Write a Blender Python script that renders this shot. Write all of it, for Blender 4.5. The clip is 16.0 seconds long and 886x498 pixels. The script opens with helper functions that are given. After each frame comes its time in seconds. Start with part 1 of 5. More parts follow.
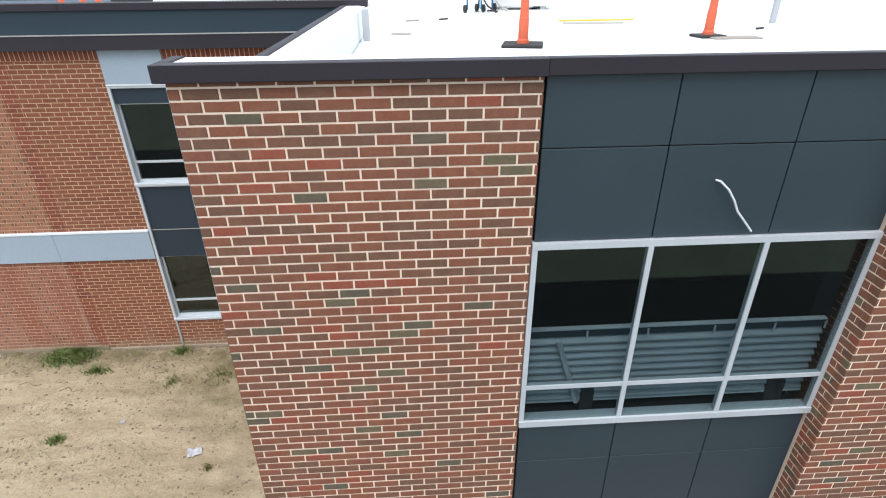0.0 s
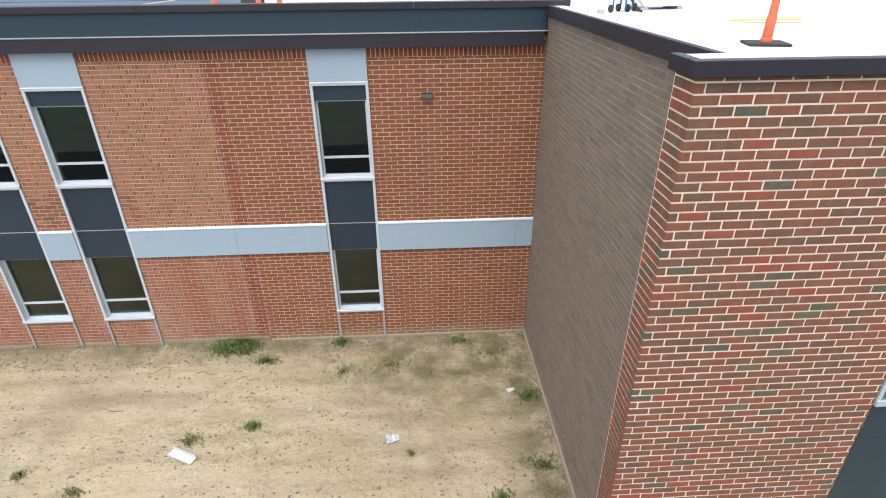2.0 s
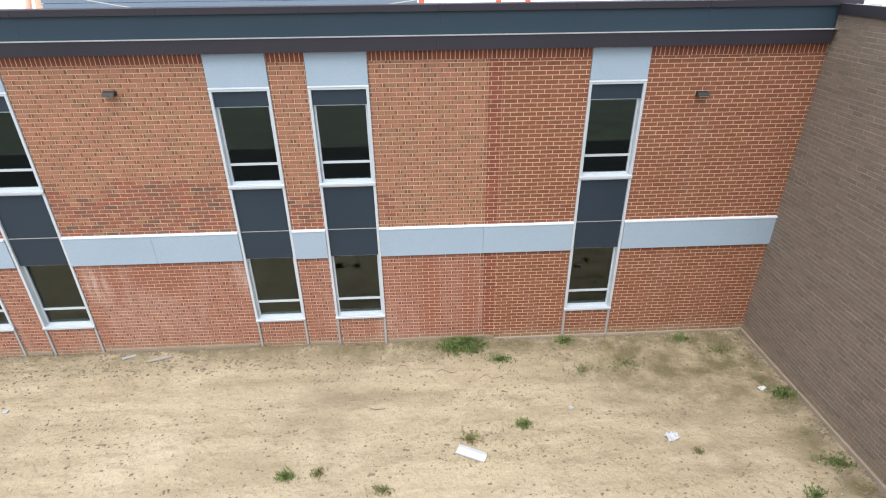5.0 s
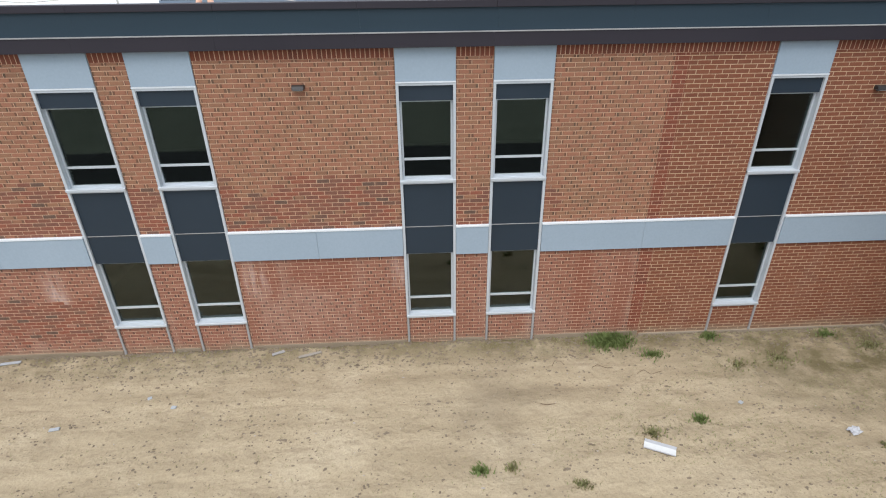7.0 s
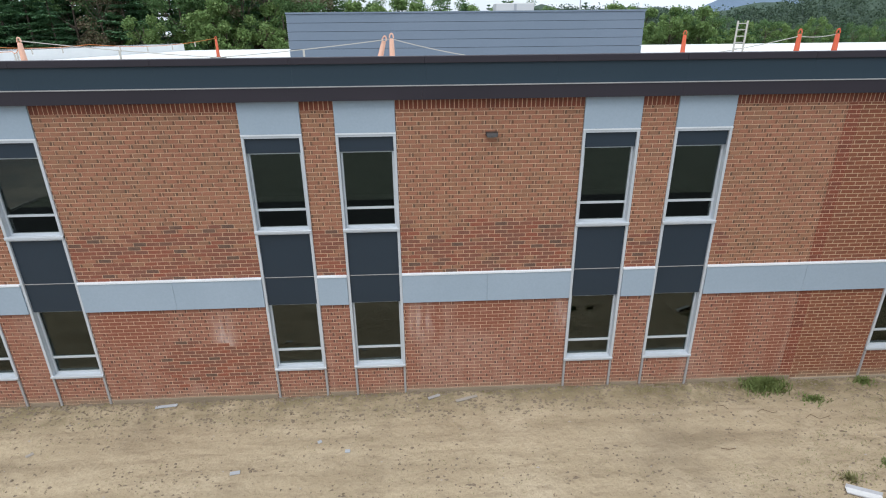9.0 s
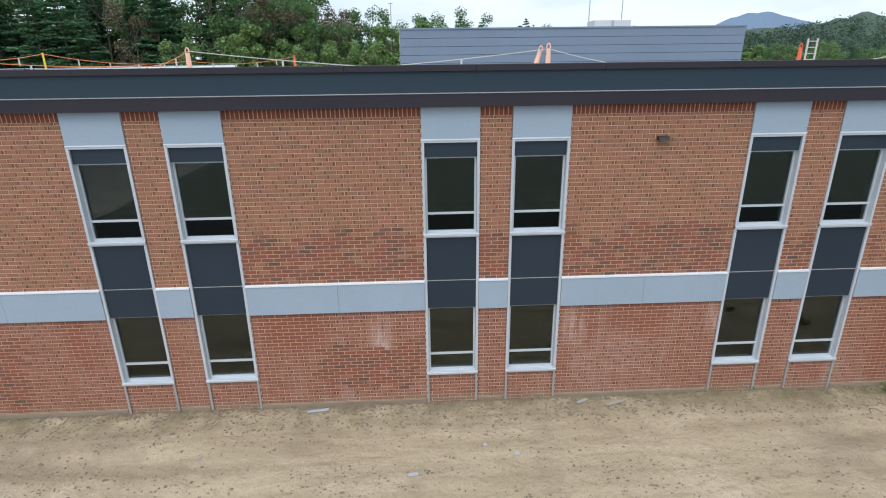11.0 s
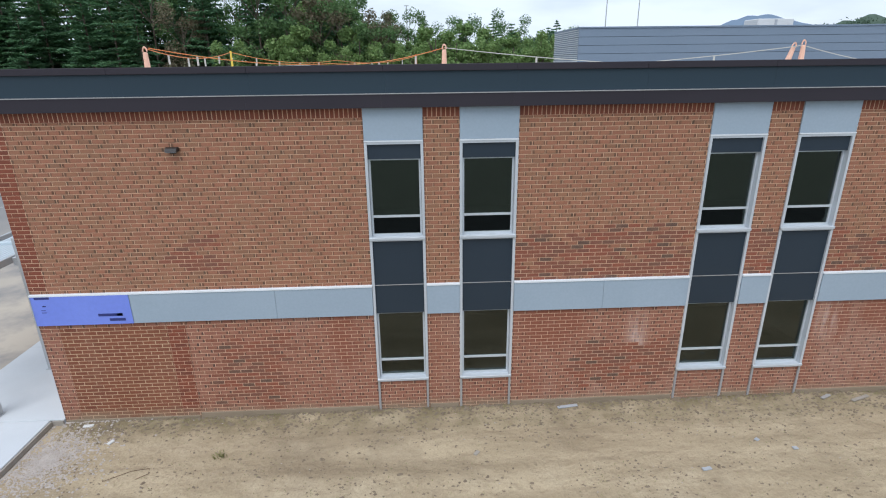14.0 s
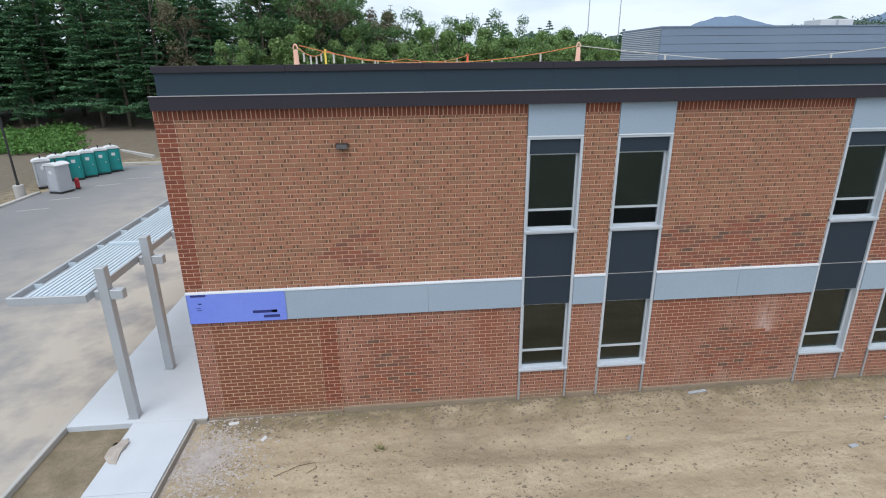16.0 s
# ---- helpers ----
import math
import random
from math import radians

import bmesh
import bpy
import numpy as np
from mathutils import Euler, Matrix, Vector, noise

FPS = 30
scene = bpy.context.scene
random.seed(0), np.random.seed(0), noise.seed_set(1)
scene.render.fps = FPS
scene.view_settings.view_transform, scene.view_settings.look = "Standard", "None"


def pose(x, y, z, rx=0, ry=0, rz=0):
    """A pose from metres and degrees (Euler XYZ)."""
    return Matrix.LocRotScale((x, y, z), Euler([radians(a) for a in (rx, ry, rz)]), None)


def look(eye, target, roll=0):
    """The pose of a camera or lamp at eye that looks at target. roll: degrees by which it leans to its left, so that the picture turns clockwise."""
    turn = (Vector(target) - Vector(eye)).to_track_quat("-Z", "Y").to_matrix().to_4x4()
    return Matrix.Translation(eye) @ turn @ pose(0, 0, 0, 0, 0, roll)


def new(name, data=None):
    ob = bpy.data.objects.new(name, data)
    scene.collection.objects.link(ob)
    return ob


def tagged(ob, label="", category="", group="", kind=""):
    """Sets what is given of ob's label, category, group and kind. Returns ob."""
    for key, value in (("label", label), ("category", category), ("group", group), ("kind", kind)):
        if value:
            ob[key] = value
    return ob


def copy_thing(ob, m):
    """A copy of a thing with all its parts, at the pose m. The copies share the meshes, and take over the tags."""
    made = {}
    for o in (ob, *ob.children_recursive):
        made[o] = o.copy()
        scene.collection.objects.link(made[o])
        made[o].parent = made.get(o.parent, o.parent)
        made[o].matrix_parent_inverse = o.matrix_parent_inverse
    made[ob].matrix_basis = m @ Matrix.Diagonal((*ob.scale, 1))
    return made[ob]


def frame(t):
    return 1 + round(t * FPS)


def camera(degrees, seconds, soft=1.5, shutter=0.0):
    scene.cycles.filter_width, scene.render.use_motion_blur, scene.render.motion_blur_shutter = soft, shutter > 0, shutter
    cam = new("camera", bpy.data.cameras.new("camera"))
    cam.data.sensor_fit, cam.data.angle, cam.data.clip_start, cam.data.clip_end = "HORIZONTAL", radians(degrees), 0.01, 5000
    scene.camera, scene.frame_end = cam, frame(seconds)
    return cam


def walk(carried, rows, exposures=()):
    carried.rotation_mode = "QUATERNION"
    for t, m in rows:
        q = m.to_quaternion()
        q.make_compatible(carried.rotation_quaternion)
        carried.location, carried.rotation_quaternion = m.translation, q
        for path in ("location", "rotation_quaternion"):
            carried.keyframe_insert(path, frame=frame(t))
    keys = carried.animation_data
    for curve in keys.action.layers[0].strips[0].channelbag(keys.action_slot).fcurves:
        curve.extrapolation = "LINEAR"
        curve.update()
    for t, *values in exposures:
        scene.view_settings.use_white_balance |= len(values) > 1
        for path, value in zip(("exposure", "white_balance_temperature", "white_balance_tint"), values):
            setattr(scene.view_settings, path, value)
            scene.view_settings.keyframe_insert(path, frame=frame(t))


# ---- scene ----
cam = camera(79.2, 16.0, soft=1.1)
METRES, EYE, TILT, LEAN, TURN = 34.0, 9.40, 0.0, -0.45, -2.95
ROWS = [
    (0.0, 0.0, 0.0, 0.0, -0.49, -27.77, 0.92),
    (0.5, -0.0301, -0.0004, 0.0004, -0.43, -27.8, 0.95),
    (1.0, -0.0606, -0.0022, 0.0012, -0.35, -27.81, 0.98),
    (1.5, -0.0911, -0.0063, 0.0019, -0.11, -27.81, 0.99),
    (2.0, -0.1239, -0.0105, 0.0028, 0.05, -27.78, 0.98),
    (2.5, -0.1571, -0.0137, 0.004, 0.08, -27.74, 0.99),
    (3.0, -0.1903, -0.0155, 0.0044, 0.03, -27.75, 0.99),
    (3.5, -0.2226, -0.0144, 0.0046, 0.13, -27.75, 1.0),
    (4.0, -0.2532, -0.011, 0.0054, 0.16, -27.83, 1.02),
    (6.5, -0.3976, -0.0145, 0.0036, 0.02, -27.7, 1.04),
    (7.0, -0.4311, -0.0135, 0.003, 0.01, -27.66, 1.03),
    (7.5, -0.4625, -0.0126, 0.0023, -0.05, -26.58, 1.04),
    (8.0, -0.4941, -0.0141, 0.0004, -0.05, -24.96, 1.02),
    (8.5, -0.5268, -0.0173, -0.0006, 0.09, -23.36, 1.04),
    (9.0, -0.555, -0.0241, -0.0007, 0.26, -21.78, 1.03),
    (11.5, -0.7065, -0.0373, -0.0105, 0.22, -19.36, 1.13),
    (12.0, -0.7397, -0.0395, -0.0103, 0.2, -19.35, 1.13),
    (12.5, -0.7714, -0.0395, -0.0096, 0.23, -19.24, 1.12),
    (13.0, -0.8041, -0.0395, -0.0093, 0.2, -19.17, 1.12),
    (13.5, -0.8372, -0.039, -0.0094, 0.2, -19.15, 1.11),
    (14.0, -0.8701, -0.0389, -0.0101, 0.2, -19.15, 1.12),
    (14.5, -0.9018, -0.0403, -0.0106, 0.05, -19.14, 1.15),
    (15.0, -0.9329, -0.0429, -0.0106, -0.4, -19.16, 1.16),
    (15.5, -0.9647, -0.045, -0.0103, -1.32, -19.17, 1.13),
    (16.0, -0.9962, -0.0466, -0.0096, -2.39, -19.19, 1.12),
]
walk(cam, [(t, pose(0, 0, EYE, TILT, LEAN, TURN) @ pose(METRES * x, METRES * y, METRES * z, 90 + pitch, roll, yaw)) for t, x, y, z, yaw, pitch, roll in ROWS],
     exposures=[(0.0, 0.54, 6500, 10), (0.5, 0.92, 6500, 10), (1.0, 0.99, 6500, 10), (1.5, 0.92, 6500, 10), (2.0, 0.68, 6500, 10), (2.5, 0.52, 6500, 10), (3.0, 0.5, 6500, 10), (3.5, 0.74, 6500, 10), (4.0, 0.86, 6500, 10), (6.5, 0.44, 6500, 10), (7.0, 0.34, 6500, 10), (9.0, 0.16, 6420, 10), (11.5, 0.2, 6200, 10), (12.5, 0.1, 6200, 10), (16.0, 0.1, 6200, 10)])

# ---- light ----
world = bpy.data.worlds.new("overcast_sky")
scene.world = world
world.use_nodes = True
wn, wl = world.node_tree.nodes, world.node_tree.links
bg = wn["Background"]
sky = wn.new("ShaderNodeTexSky")
sky.sky_type, sky.sun_disc, sky.sun_elevation, sky.sun_rotation = "NISHITA", False, radians(58), radians(200)
sky.air_density, sky.dust_density = 1.0, 2.0
coords = wn.new("ShaderNodeTexCoord")
stretch = wn.new("ShaderNodeMapping")
stretch.inputs["Scale"].default_value = (1.0, 1.0, 3.5)
clouds = wn.new("ShaderNodeTexNoise")
clouds.inputs["Scale"].default_value, clouds.inputs["Detail"].default_value = 3.2, 6.0
cover = wn.new("ShaderNodeMapRange")
cover.inputs["From Min"].default_value, cover.inputs["From Max"].default_value = 0.34, 0.56
cover.inputs["To Min"].default_value, cover.inputs["To Max"].default_value = 0.62, 1.0
veil = wn.new("ShaderNodeMix")
veil.data_type = "RGBA"
veil.inputs["B"].default_value = (8.1, 9.0, 10.1, 1)
wl.new(coords.outputs["Generated"], stretch.inputs["Vector"])
wl.new(stretch.outputs["Vector"], clouds.inputs["Vector"])
wl.new(clouds.outputs["Fac"], cover.inputs["Value"])
wl.new(cover.outputs["Result"], veil.inputs["Factor"])
wl.new(sky.outputs["Color"], veil.inputs["A"])
wl.new(veil.outputs["Result"], bg.inputs["Color"])
bg.inputs["Strength"].default_value = 0.105
sun_data = bpy.data.lights.new("sun", "SUN")
sun_data.energy, sun_data.angle, sun_data.color = 1.9, radians(40), (1.0, 0.975, 0.95)
sun = new("sun", sun_data)
sun.matrix_world = look((-20, -30, 60), (-10, 0, 0))

# ---- materials ----
def shader(name):
    m = bpy.data.materials.new(name)
    m.use_nodes = True
    n = m.node_tree.nodes
    return m, n, m.node_tree.links, n["Principled BSDF"]


def rgba(c):
    return (c[0], c[1], c[2], 1)


def mixer(n, l, a, b, fac, mode="MIX"):
    x = n.new("ShaderNodeMix")
    x.data_type, x.blend_type = "RGBA", mode
    for v, key in ((a, "A"), (b, "B")):
        if isinstance(v, tuple):
            x.inputs[key].default_value = rgba(v)
        else:
            l.new(v, x.inputs[key])
    if isinstance(fac, float):
        x.inputs["Factor"].default_value = fac
    else:
        l.new(fac, x.inputs["Factor"])
    return x.outputs["Result"]


def speckle(n, l, where, scale, detail=4.0, lo=0.35, hi=0.65, rough=0.6):
    t = n.new("ShaderNodeTexNoise")
    t.inputs["Scale"].default_value, t.inputs["Detail"].default_value, t.inputs["Roughness"].default_value = scale, detail, rough
    l.new(where, t.inputs["Vector"])
    r = n.new("ShaderNodeMapRange")
    r.inputs["From Min"].default_value, r.inputs["From Max"].default_value = lo, hi
    l.new(t.outputs["Fac"], r.inputs["Value"])
    return r.outputs["Result"]


def bumped(n, l, bsdf, height, strength, distance):
    b = n.new("ShaderNodeBump")
    b.inputs["Strength"].default_value, b.inputs["Distance"].default_value = strength, distance
    l.new(height, b.inputs["Height"])
    l.new(b.outputs["Normal"], bsdf.inputs["Normal"])


def place(n, l, stretch=(1, 1, 1)):
    g = n.new("ShaderNodeNewGeometry")
    if stretch == (1, 1, 1):
        return g.outputs["Position"]
    m = n.new("ShaderNodeMapping")
    m.inputs["Scale"].default_value = stretch
    l.new(g.outputs["Position"], m.inputs["Vector"])
    return m.outputs["Vector"]


def chance(n, l):
    """One random number for each piece, whether it is an object or an island of a joined mesh."""
    g, o, a, f = n.new("ShaderNodeNewGeometry"), n.new("ShaderNodeObjectInfo"), n.new("ShaderNodeMath"), n.new("ShaderNodeMath")
    f.operation = "FRACT"
    l.new(g.outputs["Random Per Island"], a.inputs[0])
    l.new(o.outputs["Random"], a.inputs[1])
    l.new(a.outputs[0], f.inputs[0])
    return f.outputs[0]


def surface(name, c1, c2, coarse=0.8, fine=25.0, rough=0.8, bump=0.25, depth=0.004, metal=0.0, stretch=(1, 1, 1), coat=0.0, grain=0.25, blotch=0.7):
    m, n, l, b = shader(name)
    p = place(n, l, stretch)
    big, small = speckle(n, l, p, coarse, 5.0, 0.3, 0.7), speckle(n, l, p, fine, 3.0, 0.25, 0.75)
    f = n.new("ShaderNodeMath")
    f.operation = "MULTIPLY"
    f.inputs[1].default_value = blotch
    l.new(big, f.inputs[0])
    col = mixer(n, l, c1, c2, f.outputs[0])
    dark = tuple(0.72 * v for v in c1)
    g = n.new("ShaderNodeMath")
    g.operation = "MULTIPLY"
    g.inputs[1].default_value = grain
    l.new(small, g.inputs[0])
    l.new(mixer(n, l, col, dark, g.outputs[0]), b.inputs["Base Color"])
    r = n.new("ShaderNodeMapRange")
    r.inputs["To Min"].default_value, r.inputs["To Max"].default_value = max(0.03, rough - 0.08), min(1.0, rough + 0.08)
    l.new(big, r.inputs["Value"])
    l.new(r.outputs["Result"], b.inputs["Roughness"])
    b.inputs["Metallic"].default_value = metal
    b.inputs["Coat Weight"].default_value = coat
    if bump:
        bumped(n, l, b, small, bump, depth)
    return m


def brick_paint(name, colours, soft=0.0, streaks=0.0, smear=0.35, blooms=()):
    """Fired clay: one of several colours for each piece, grain, and soft weathering that runs down the wall."""
    m, n, l, b = shader(name)
    ramp = n.new("ShaderNodeValToRGB")
    ramp.color_ramp.interpolation = "CONSTANT" if not soft else "LINEAR"
    e = ramp.color_ramp.elements
    for i, (at, c) in enumerate(colours):
        k = e[i] if i < 2 else e.new(at)
        k.position, k.color = at, rgba(c)
    l.new(chance(n, l), ramp.inputs["Fac"])
    p = place(n, l)
    fine, mid = speckle(n, l, p, 38.0, 4.0, 0.3, 0.75), speckle(n, l, p, 9.0, 3.0, 0.4, 0.7)
    k = n.new("ShaderNodeMath")
    k.operation = "MULTIPLY"
    k.inputs[1].default_value = 0.35
    l.new(fine, k.inputs[0])
    col = mixer(n, l, ramp.outputs["Color"], (0.07, 0.04, 0.03), k.outputs[0])
    k = n.new("ShaderNodeMath")
    k.operation = "MULTIPLY"
    k.inputs[1].default_value = smear
    l.new(mid, k.inputs[0])
    col = mixer(n, l, col, (0.30, 0.17, 0.10), k.outputs[0])
    if streaks:
        run = place(n, l, (1.0, 1.0, 0.22))
        s = n.new("ShaderNodeMath")
        s.operation = "MULTIPLY"
        s.inputs[1].default_value = streaks
        l.new(speckle(n, l, run, 0.9, 4.0, 0.52, 0.78), s.inputs[0])
        col = mixer(n, l, col, (0.46, 0.36, 0.30), s.outputs[0])
        s = n.new("ShaderNodeMath")
        s.operation = "MULTIPLY"
        s.inputs[1].default_value = 0.45
        l.new(speckle(n, l, run, 0.6, 3.0, 0.5, 0.75), s.inputs[0])
        col = mixer(n, l, col, (0.24, 0.085, 0.045), s.outputs[0])
    sp = n.new("ShaderNodeSeparateXYZ")
    l.new(p, sp.inputs[0])
    mud, wet = n.new("ShaderNodeMapRange"), n.new("ShaderNodeMath")
    mud.inputs["From Min"].default_value, mud.inputs["From Max"].default_value = 0.42, 0.10
    wet.operation = "MULTIPLY"
    l.new(sp.outputs[2], mud.inputs["Value"])
    l.new(mud.outputs["Result"], wet.inputs[0])
    l.new(speckle(n, l, p, 2.2, 5.0, 0.25, 0.6), wet.inputs[1])
    col = mixer(n, l, col, (0.27, 0.20, 0.13), wet.outputs[0])
    if blooms:
        sep = n.new("ShaderNodeSeparateXYZ")
        l.new(p, sep.inputs[0])
        total = None

        def calc(op, x, y):
            k = n.new("ShaderNodeMath")
            k.operation, k.use_clamp = op, op in ("MULTIPLY", "MAXIMUM")
            for i, v in enumerate((x, y)):
                if isinstance(v, (int, float)):
                    k.inputs[i].default_value = v
                else:
                    l.new(v, k.inputs[i])
            return k.outputs[0]

        for xc, zc, wx, wz in STAINS:
            fx = calc("SUBTRACT", 1.0, calc("DIVIDE", calc("ABSOLUTE", calc("SUBTRACT", sep.outputs[0], xc), 0.0), wx))
            fz = calc("SUBTRACT", 1.0, calc("DIVIDE", calc("ABSOLUTE", calc("SUBTRACT", sep.outputs[2], zc), 0.0), wz))
            one = calc("MULTIPLY", calc("MAXIMUM", fx, 0.0), calc("MAXIMUM", fz, 0.0))
            total = one if total is None else calc("MAXIMUM", total, one)
        col = mixer(n, l, col, (0.23, 0.075, 0.042), calc("MULTIPLY", calc("MULTIPLY", total, 2.4), calc("MULTIPLY", speckle(n, l, p, 2.6, 4.0, 0.05, 0.5), 0.85)))
        total = None
        for xc, zc, wx, wz in blooms:
            fx = calc("SUBTRACT", 1.0, calc("DIVIDE", calc("ABSOLUTE", calc("SUBTRACT", sep.outputs[0], xc), 0.0), wx))
            fz = calc("SUBTRACT", 1.0, calc("DIVIDE", calc("ABSOLUTE", calc("SUBTRACT", sep.outputs[2], zc), 0.0), wz))
            one = calc("MULTIPLY", calc("MAXIMUM", fx, 0.0), calc("MAXIMUM", fz, 0.0))
            total = one if total is None else calc("MAXIMUM", total, one)
        col = mixer(n, l, col, (0.56, 0.44, 0.39), calc("MULTIPLY", calc("MULTIPLY", total, 1.3), calc("MULTIPLY", speckle(n, l, place(n, l, (1.6, 1.0, 0.3)), 3.6, 6.0, 0.38, 0.66), 0.9)))
    l.new(col, b.inputs["Base Color"])
    b.inputs["Roughness"].default_value = 0.85
    bumped(n, l, b, fine, 0.4, 0.004)
    return m


def pane_glass(name, tint, gloss):
    """Tinted glass: clear with a tint, and a mirror film that grows with the angle."""
    m = bpy.data.materials.new(name)
    m.use_nodes = True
    n, l = m.node_tree.nodes, m.node_tree.links
    n.remove(n["Principled BSDF"])
    clear, shine, both, f = n.new("ShaderNodeBsdfTransparent"), n.new("ShaderNodeBsdfGlossy"), n.new("ShaderNodeMixShader"), n.new("ShaderNodeLayerWeight")
    clear.inputs["Color"].default_value, shine.inputs["Color"].default_value = rgba(tint), (0.9, 1.0, 0.95, 1)
    shine.inputs["Roughness"].default_value, f.inputs["Blend"].default_value = 0.012, 0.5
    power, level = n.new("ShaderNodeMath"), n.new("ShaderNodeMath")
    power.operation, level.operation = "POWER", "MULTIPLY_ADD"
    power.inputs[1].default_value, level.inputs[1].default_value, level.inputs[2].default_value = 4.0, 0.7, gloss
    l.new(f.outputs["Facing"], power.inputs[0])
    l.new(power.outputs[0], level.inputs[0])
    l.new(level.outputs[0], both.inputs[0])
    l.new(clear.outputs[0], both.inputs[1])
    l.new(shine.outputs[0], both.inputs[2])
    l.new(both.outputs[0], n["Material Output"].inputs["Surface"])
    return m


# salt blooms on the lower wall: middle x, middle z, half width, half height
BLOOMS = [(-24.05, 1.95, 0.36, 1.0), (-18.95, 2.3, 0.38, 0.7), (-15.3, 2.35, 0.32, 0.6)]
# rusty run-off stains, in the same terms
STAINS = [(-10.35, 1.7, 0.32, 1.7), (-9.25, 1.5, 0.3, 1.7), (-17.3, 2.6, 1.2, 0.9), (-26.3, 2.5, 1.1, 1.0), (-31.6, 2.2, 0.5, 1.2), (-33.6, 1.2, 0.4, 1.3), (-18.6, 2.3, 0.35, 0.9)]
MORTAR_OLD = surface("old_mortar", (0.68, 0.455, 0.315), (0.57, 0.375, 0.255), 1.2, 40, 0.95)
MORTAR_PALE = surface("pale_yellow_mortar", (0.58, 0.41, 0.265), (0.49, 0.34, 0.22), 1.2, 40, 0.95)
MORTAR_NEW = surface("pale_mortar", (0.88, 0.72, 0.58), (0.76, 0.60, 0.48), 1.5, 40, 0.95)
MORTAR_BROWN = surface("brown_mortar", (0.21, 0.175, 0.145), (0.48, 0.43, 0.38), 0.9, 5, 0.95, stretch=(1, 1, 9))
BRICK_TAN = brick_paint("weathered_tan_brick", [(0.0, (0.326, 0.135, 0.076)), (0.3, (0.363, 0.151, 0.087)), (0.55, (0.307, 0.125, 0.072)), (0.75, (0.335, 0.158, 0.086)), (1.0, (0.260, 0.125, 0.071))], 1.0, 0.0, 0.35)
BRICK_TAN_END = brick_paint("flashed_tan_brick_end", [(0.0, (0.119, 0.051, 0.025)), (0.5, (0.162, 0.068, 0.036)), (1.0, (0.085, 0.051, 0.029))], 1.0, 0.0, 0.35)
BRICK_PINK_END = brick_paint("flashed_pink_brick_end", [(0.0, (0.108, 0.045, 0.032)), (0.5, (0.144, 0.059, 0.041)), (1.0, (0.077, 0.041, 0.032))], 1.0, 0.2, 0.3, BLOOMS)
BRICK_PINK = brick_paint("weathered_pink_brick", [(0.0, (0.307, 0.119, 0.076)), (0.4, (0.344, 0.140, 0.091)), (0.7, (0.279, 0.104, 0.065)), (1.0, (0.353, 0.153, 0.102))], 1.0, 0.4, 0.3, BLOOMS)
BRICK_ORANGE = brick_paint("orange_red_brick", [(0.0, (0.216, 0.062, 0.028)), (0.4, (0.239, 0.075, 0.034)), (0.75, (0.186, 0.052, 0.024)), (1.0, (0.232, 0.077, 0.036))], 1.0, 0.1, 0.15)
BRICK_DEEP = brick_paint("deep_red_brick", [(0.0, (0.21, 0.050, 0.025)), (0.5, (0.245, 0.062, 0.03)), (1.0, (0.17, 0.043, 0.023))], 1.0, 0.0, 0.1)
BRICK_SOOT = brick_paint("sooty_dark_brick", [(0.0, (0.21, 0.075, 0.046)), (0.3, (0.29, 0.082, 0.045)), (0.5, (0.19, 0.075, 0.05)), (0.75, (0.26, 0.085, 0.05)), (0.95, (0.12, 0.07, 0.05))], 1.0, 0.0, 0.25)
BRICK_BLEND = brick_paint("red_and_olive_brick", [(0.0, (0.215, 0.075, 0.042)), (0.25, (0.18, 0.078, 0.047)), (0.5, (0.235, 0.080, 0.044)), (0.70, (0.15, 0.072, 0.045)), (0.87, (0.28, 0.068, 0.038)), (0.93, (0.095, 0.088, 0.06)), (0.975, (0.13, 0.11, 0.065))], 0.0, 0.0, 0.2)
BRICK_BROWN = brick_paint("grey_brown_brick", [(0.0, (0.195, 0.152, 0.116)), (0.5, (0.232, 0.180, 0.138)), (1.0, (0.170, 0.136, 0.106))], 1.0, 0.0, 0.08)
FASCIA_BROWN = surface("dark_bronze_metal", (0.030, 0.025, 0.034), (0.039, 0.033, 0.043), 0.6, 30, 0.55, 0.05, 0.001, 0.35)
FASCIA_BLUE = surface("slate_blue_panel", (0.014, 0.033, 0.050), (0.020, 0.041, 0.059), 0.5, 20, 0.6, 0.04, 0.001, 0.1)
PANEL_DARK = surface("charcoal_panel", (0.029, 0.047, 0.060), (0.036, 0.055, 0.069), 0.7, 25, 0.48, 0.04, 0.001, 0.1)
PANEL_SPANDREL = surface("dark_spandrel_panel", (0.016, 0.029, 0.045), (0.021, 0.035, 0.052), 0.7, 25, 0.55, 0.04, 0.001, 0.1)
PANEL_PALE = surface("pale_grey_panel", (0.31, 0.385, 0.46), (0.35, 0.425, 0.50), 0.5, 18, 0.5, 0.03, 0.001)
FLASHING = surface("white_flashing", (0.72, 0.76, 0.80), (0.80, 0.83, 0.86), 0.8, 20, 0.4, 0.03, 0.001)
ALUMINIUM = surface("clear_anodised_aluminium", (0.54, 0.58, 0.62), (0.62, 0.65, 0.69), 1.0, 40, 0.38, 0.03, 0.0008, 0.2)
GREY_STRIP = surface("dull_grey_strip", (0.36, 0.35, 0.35), (0.43, 0.42, 0.41), 1.0, 40, 0.6, 0.05, 0.001, 0.2)
GLASS = pane_glass("tinted_glass", (0.42, 0.47, 0.46), 0.068)
GLASS_CLEAR = pane_glass("clear_tinted_glass", (0.58, 0.66, 0.68), 0.05)
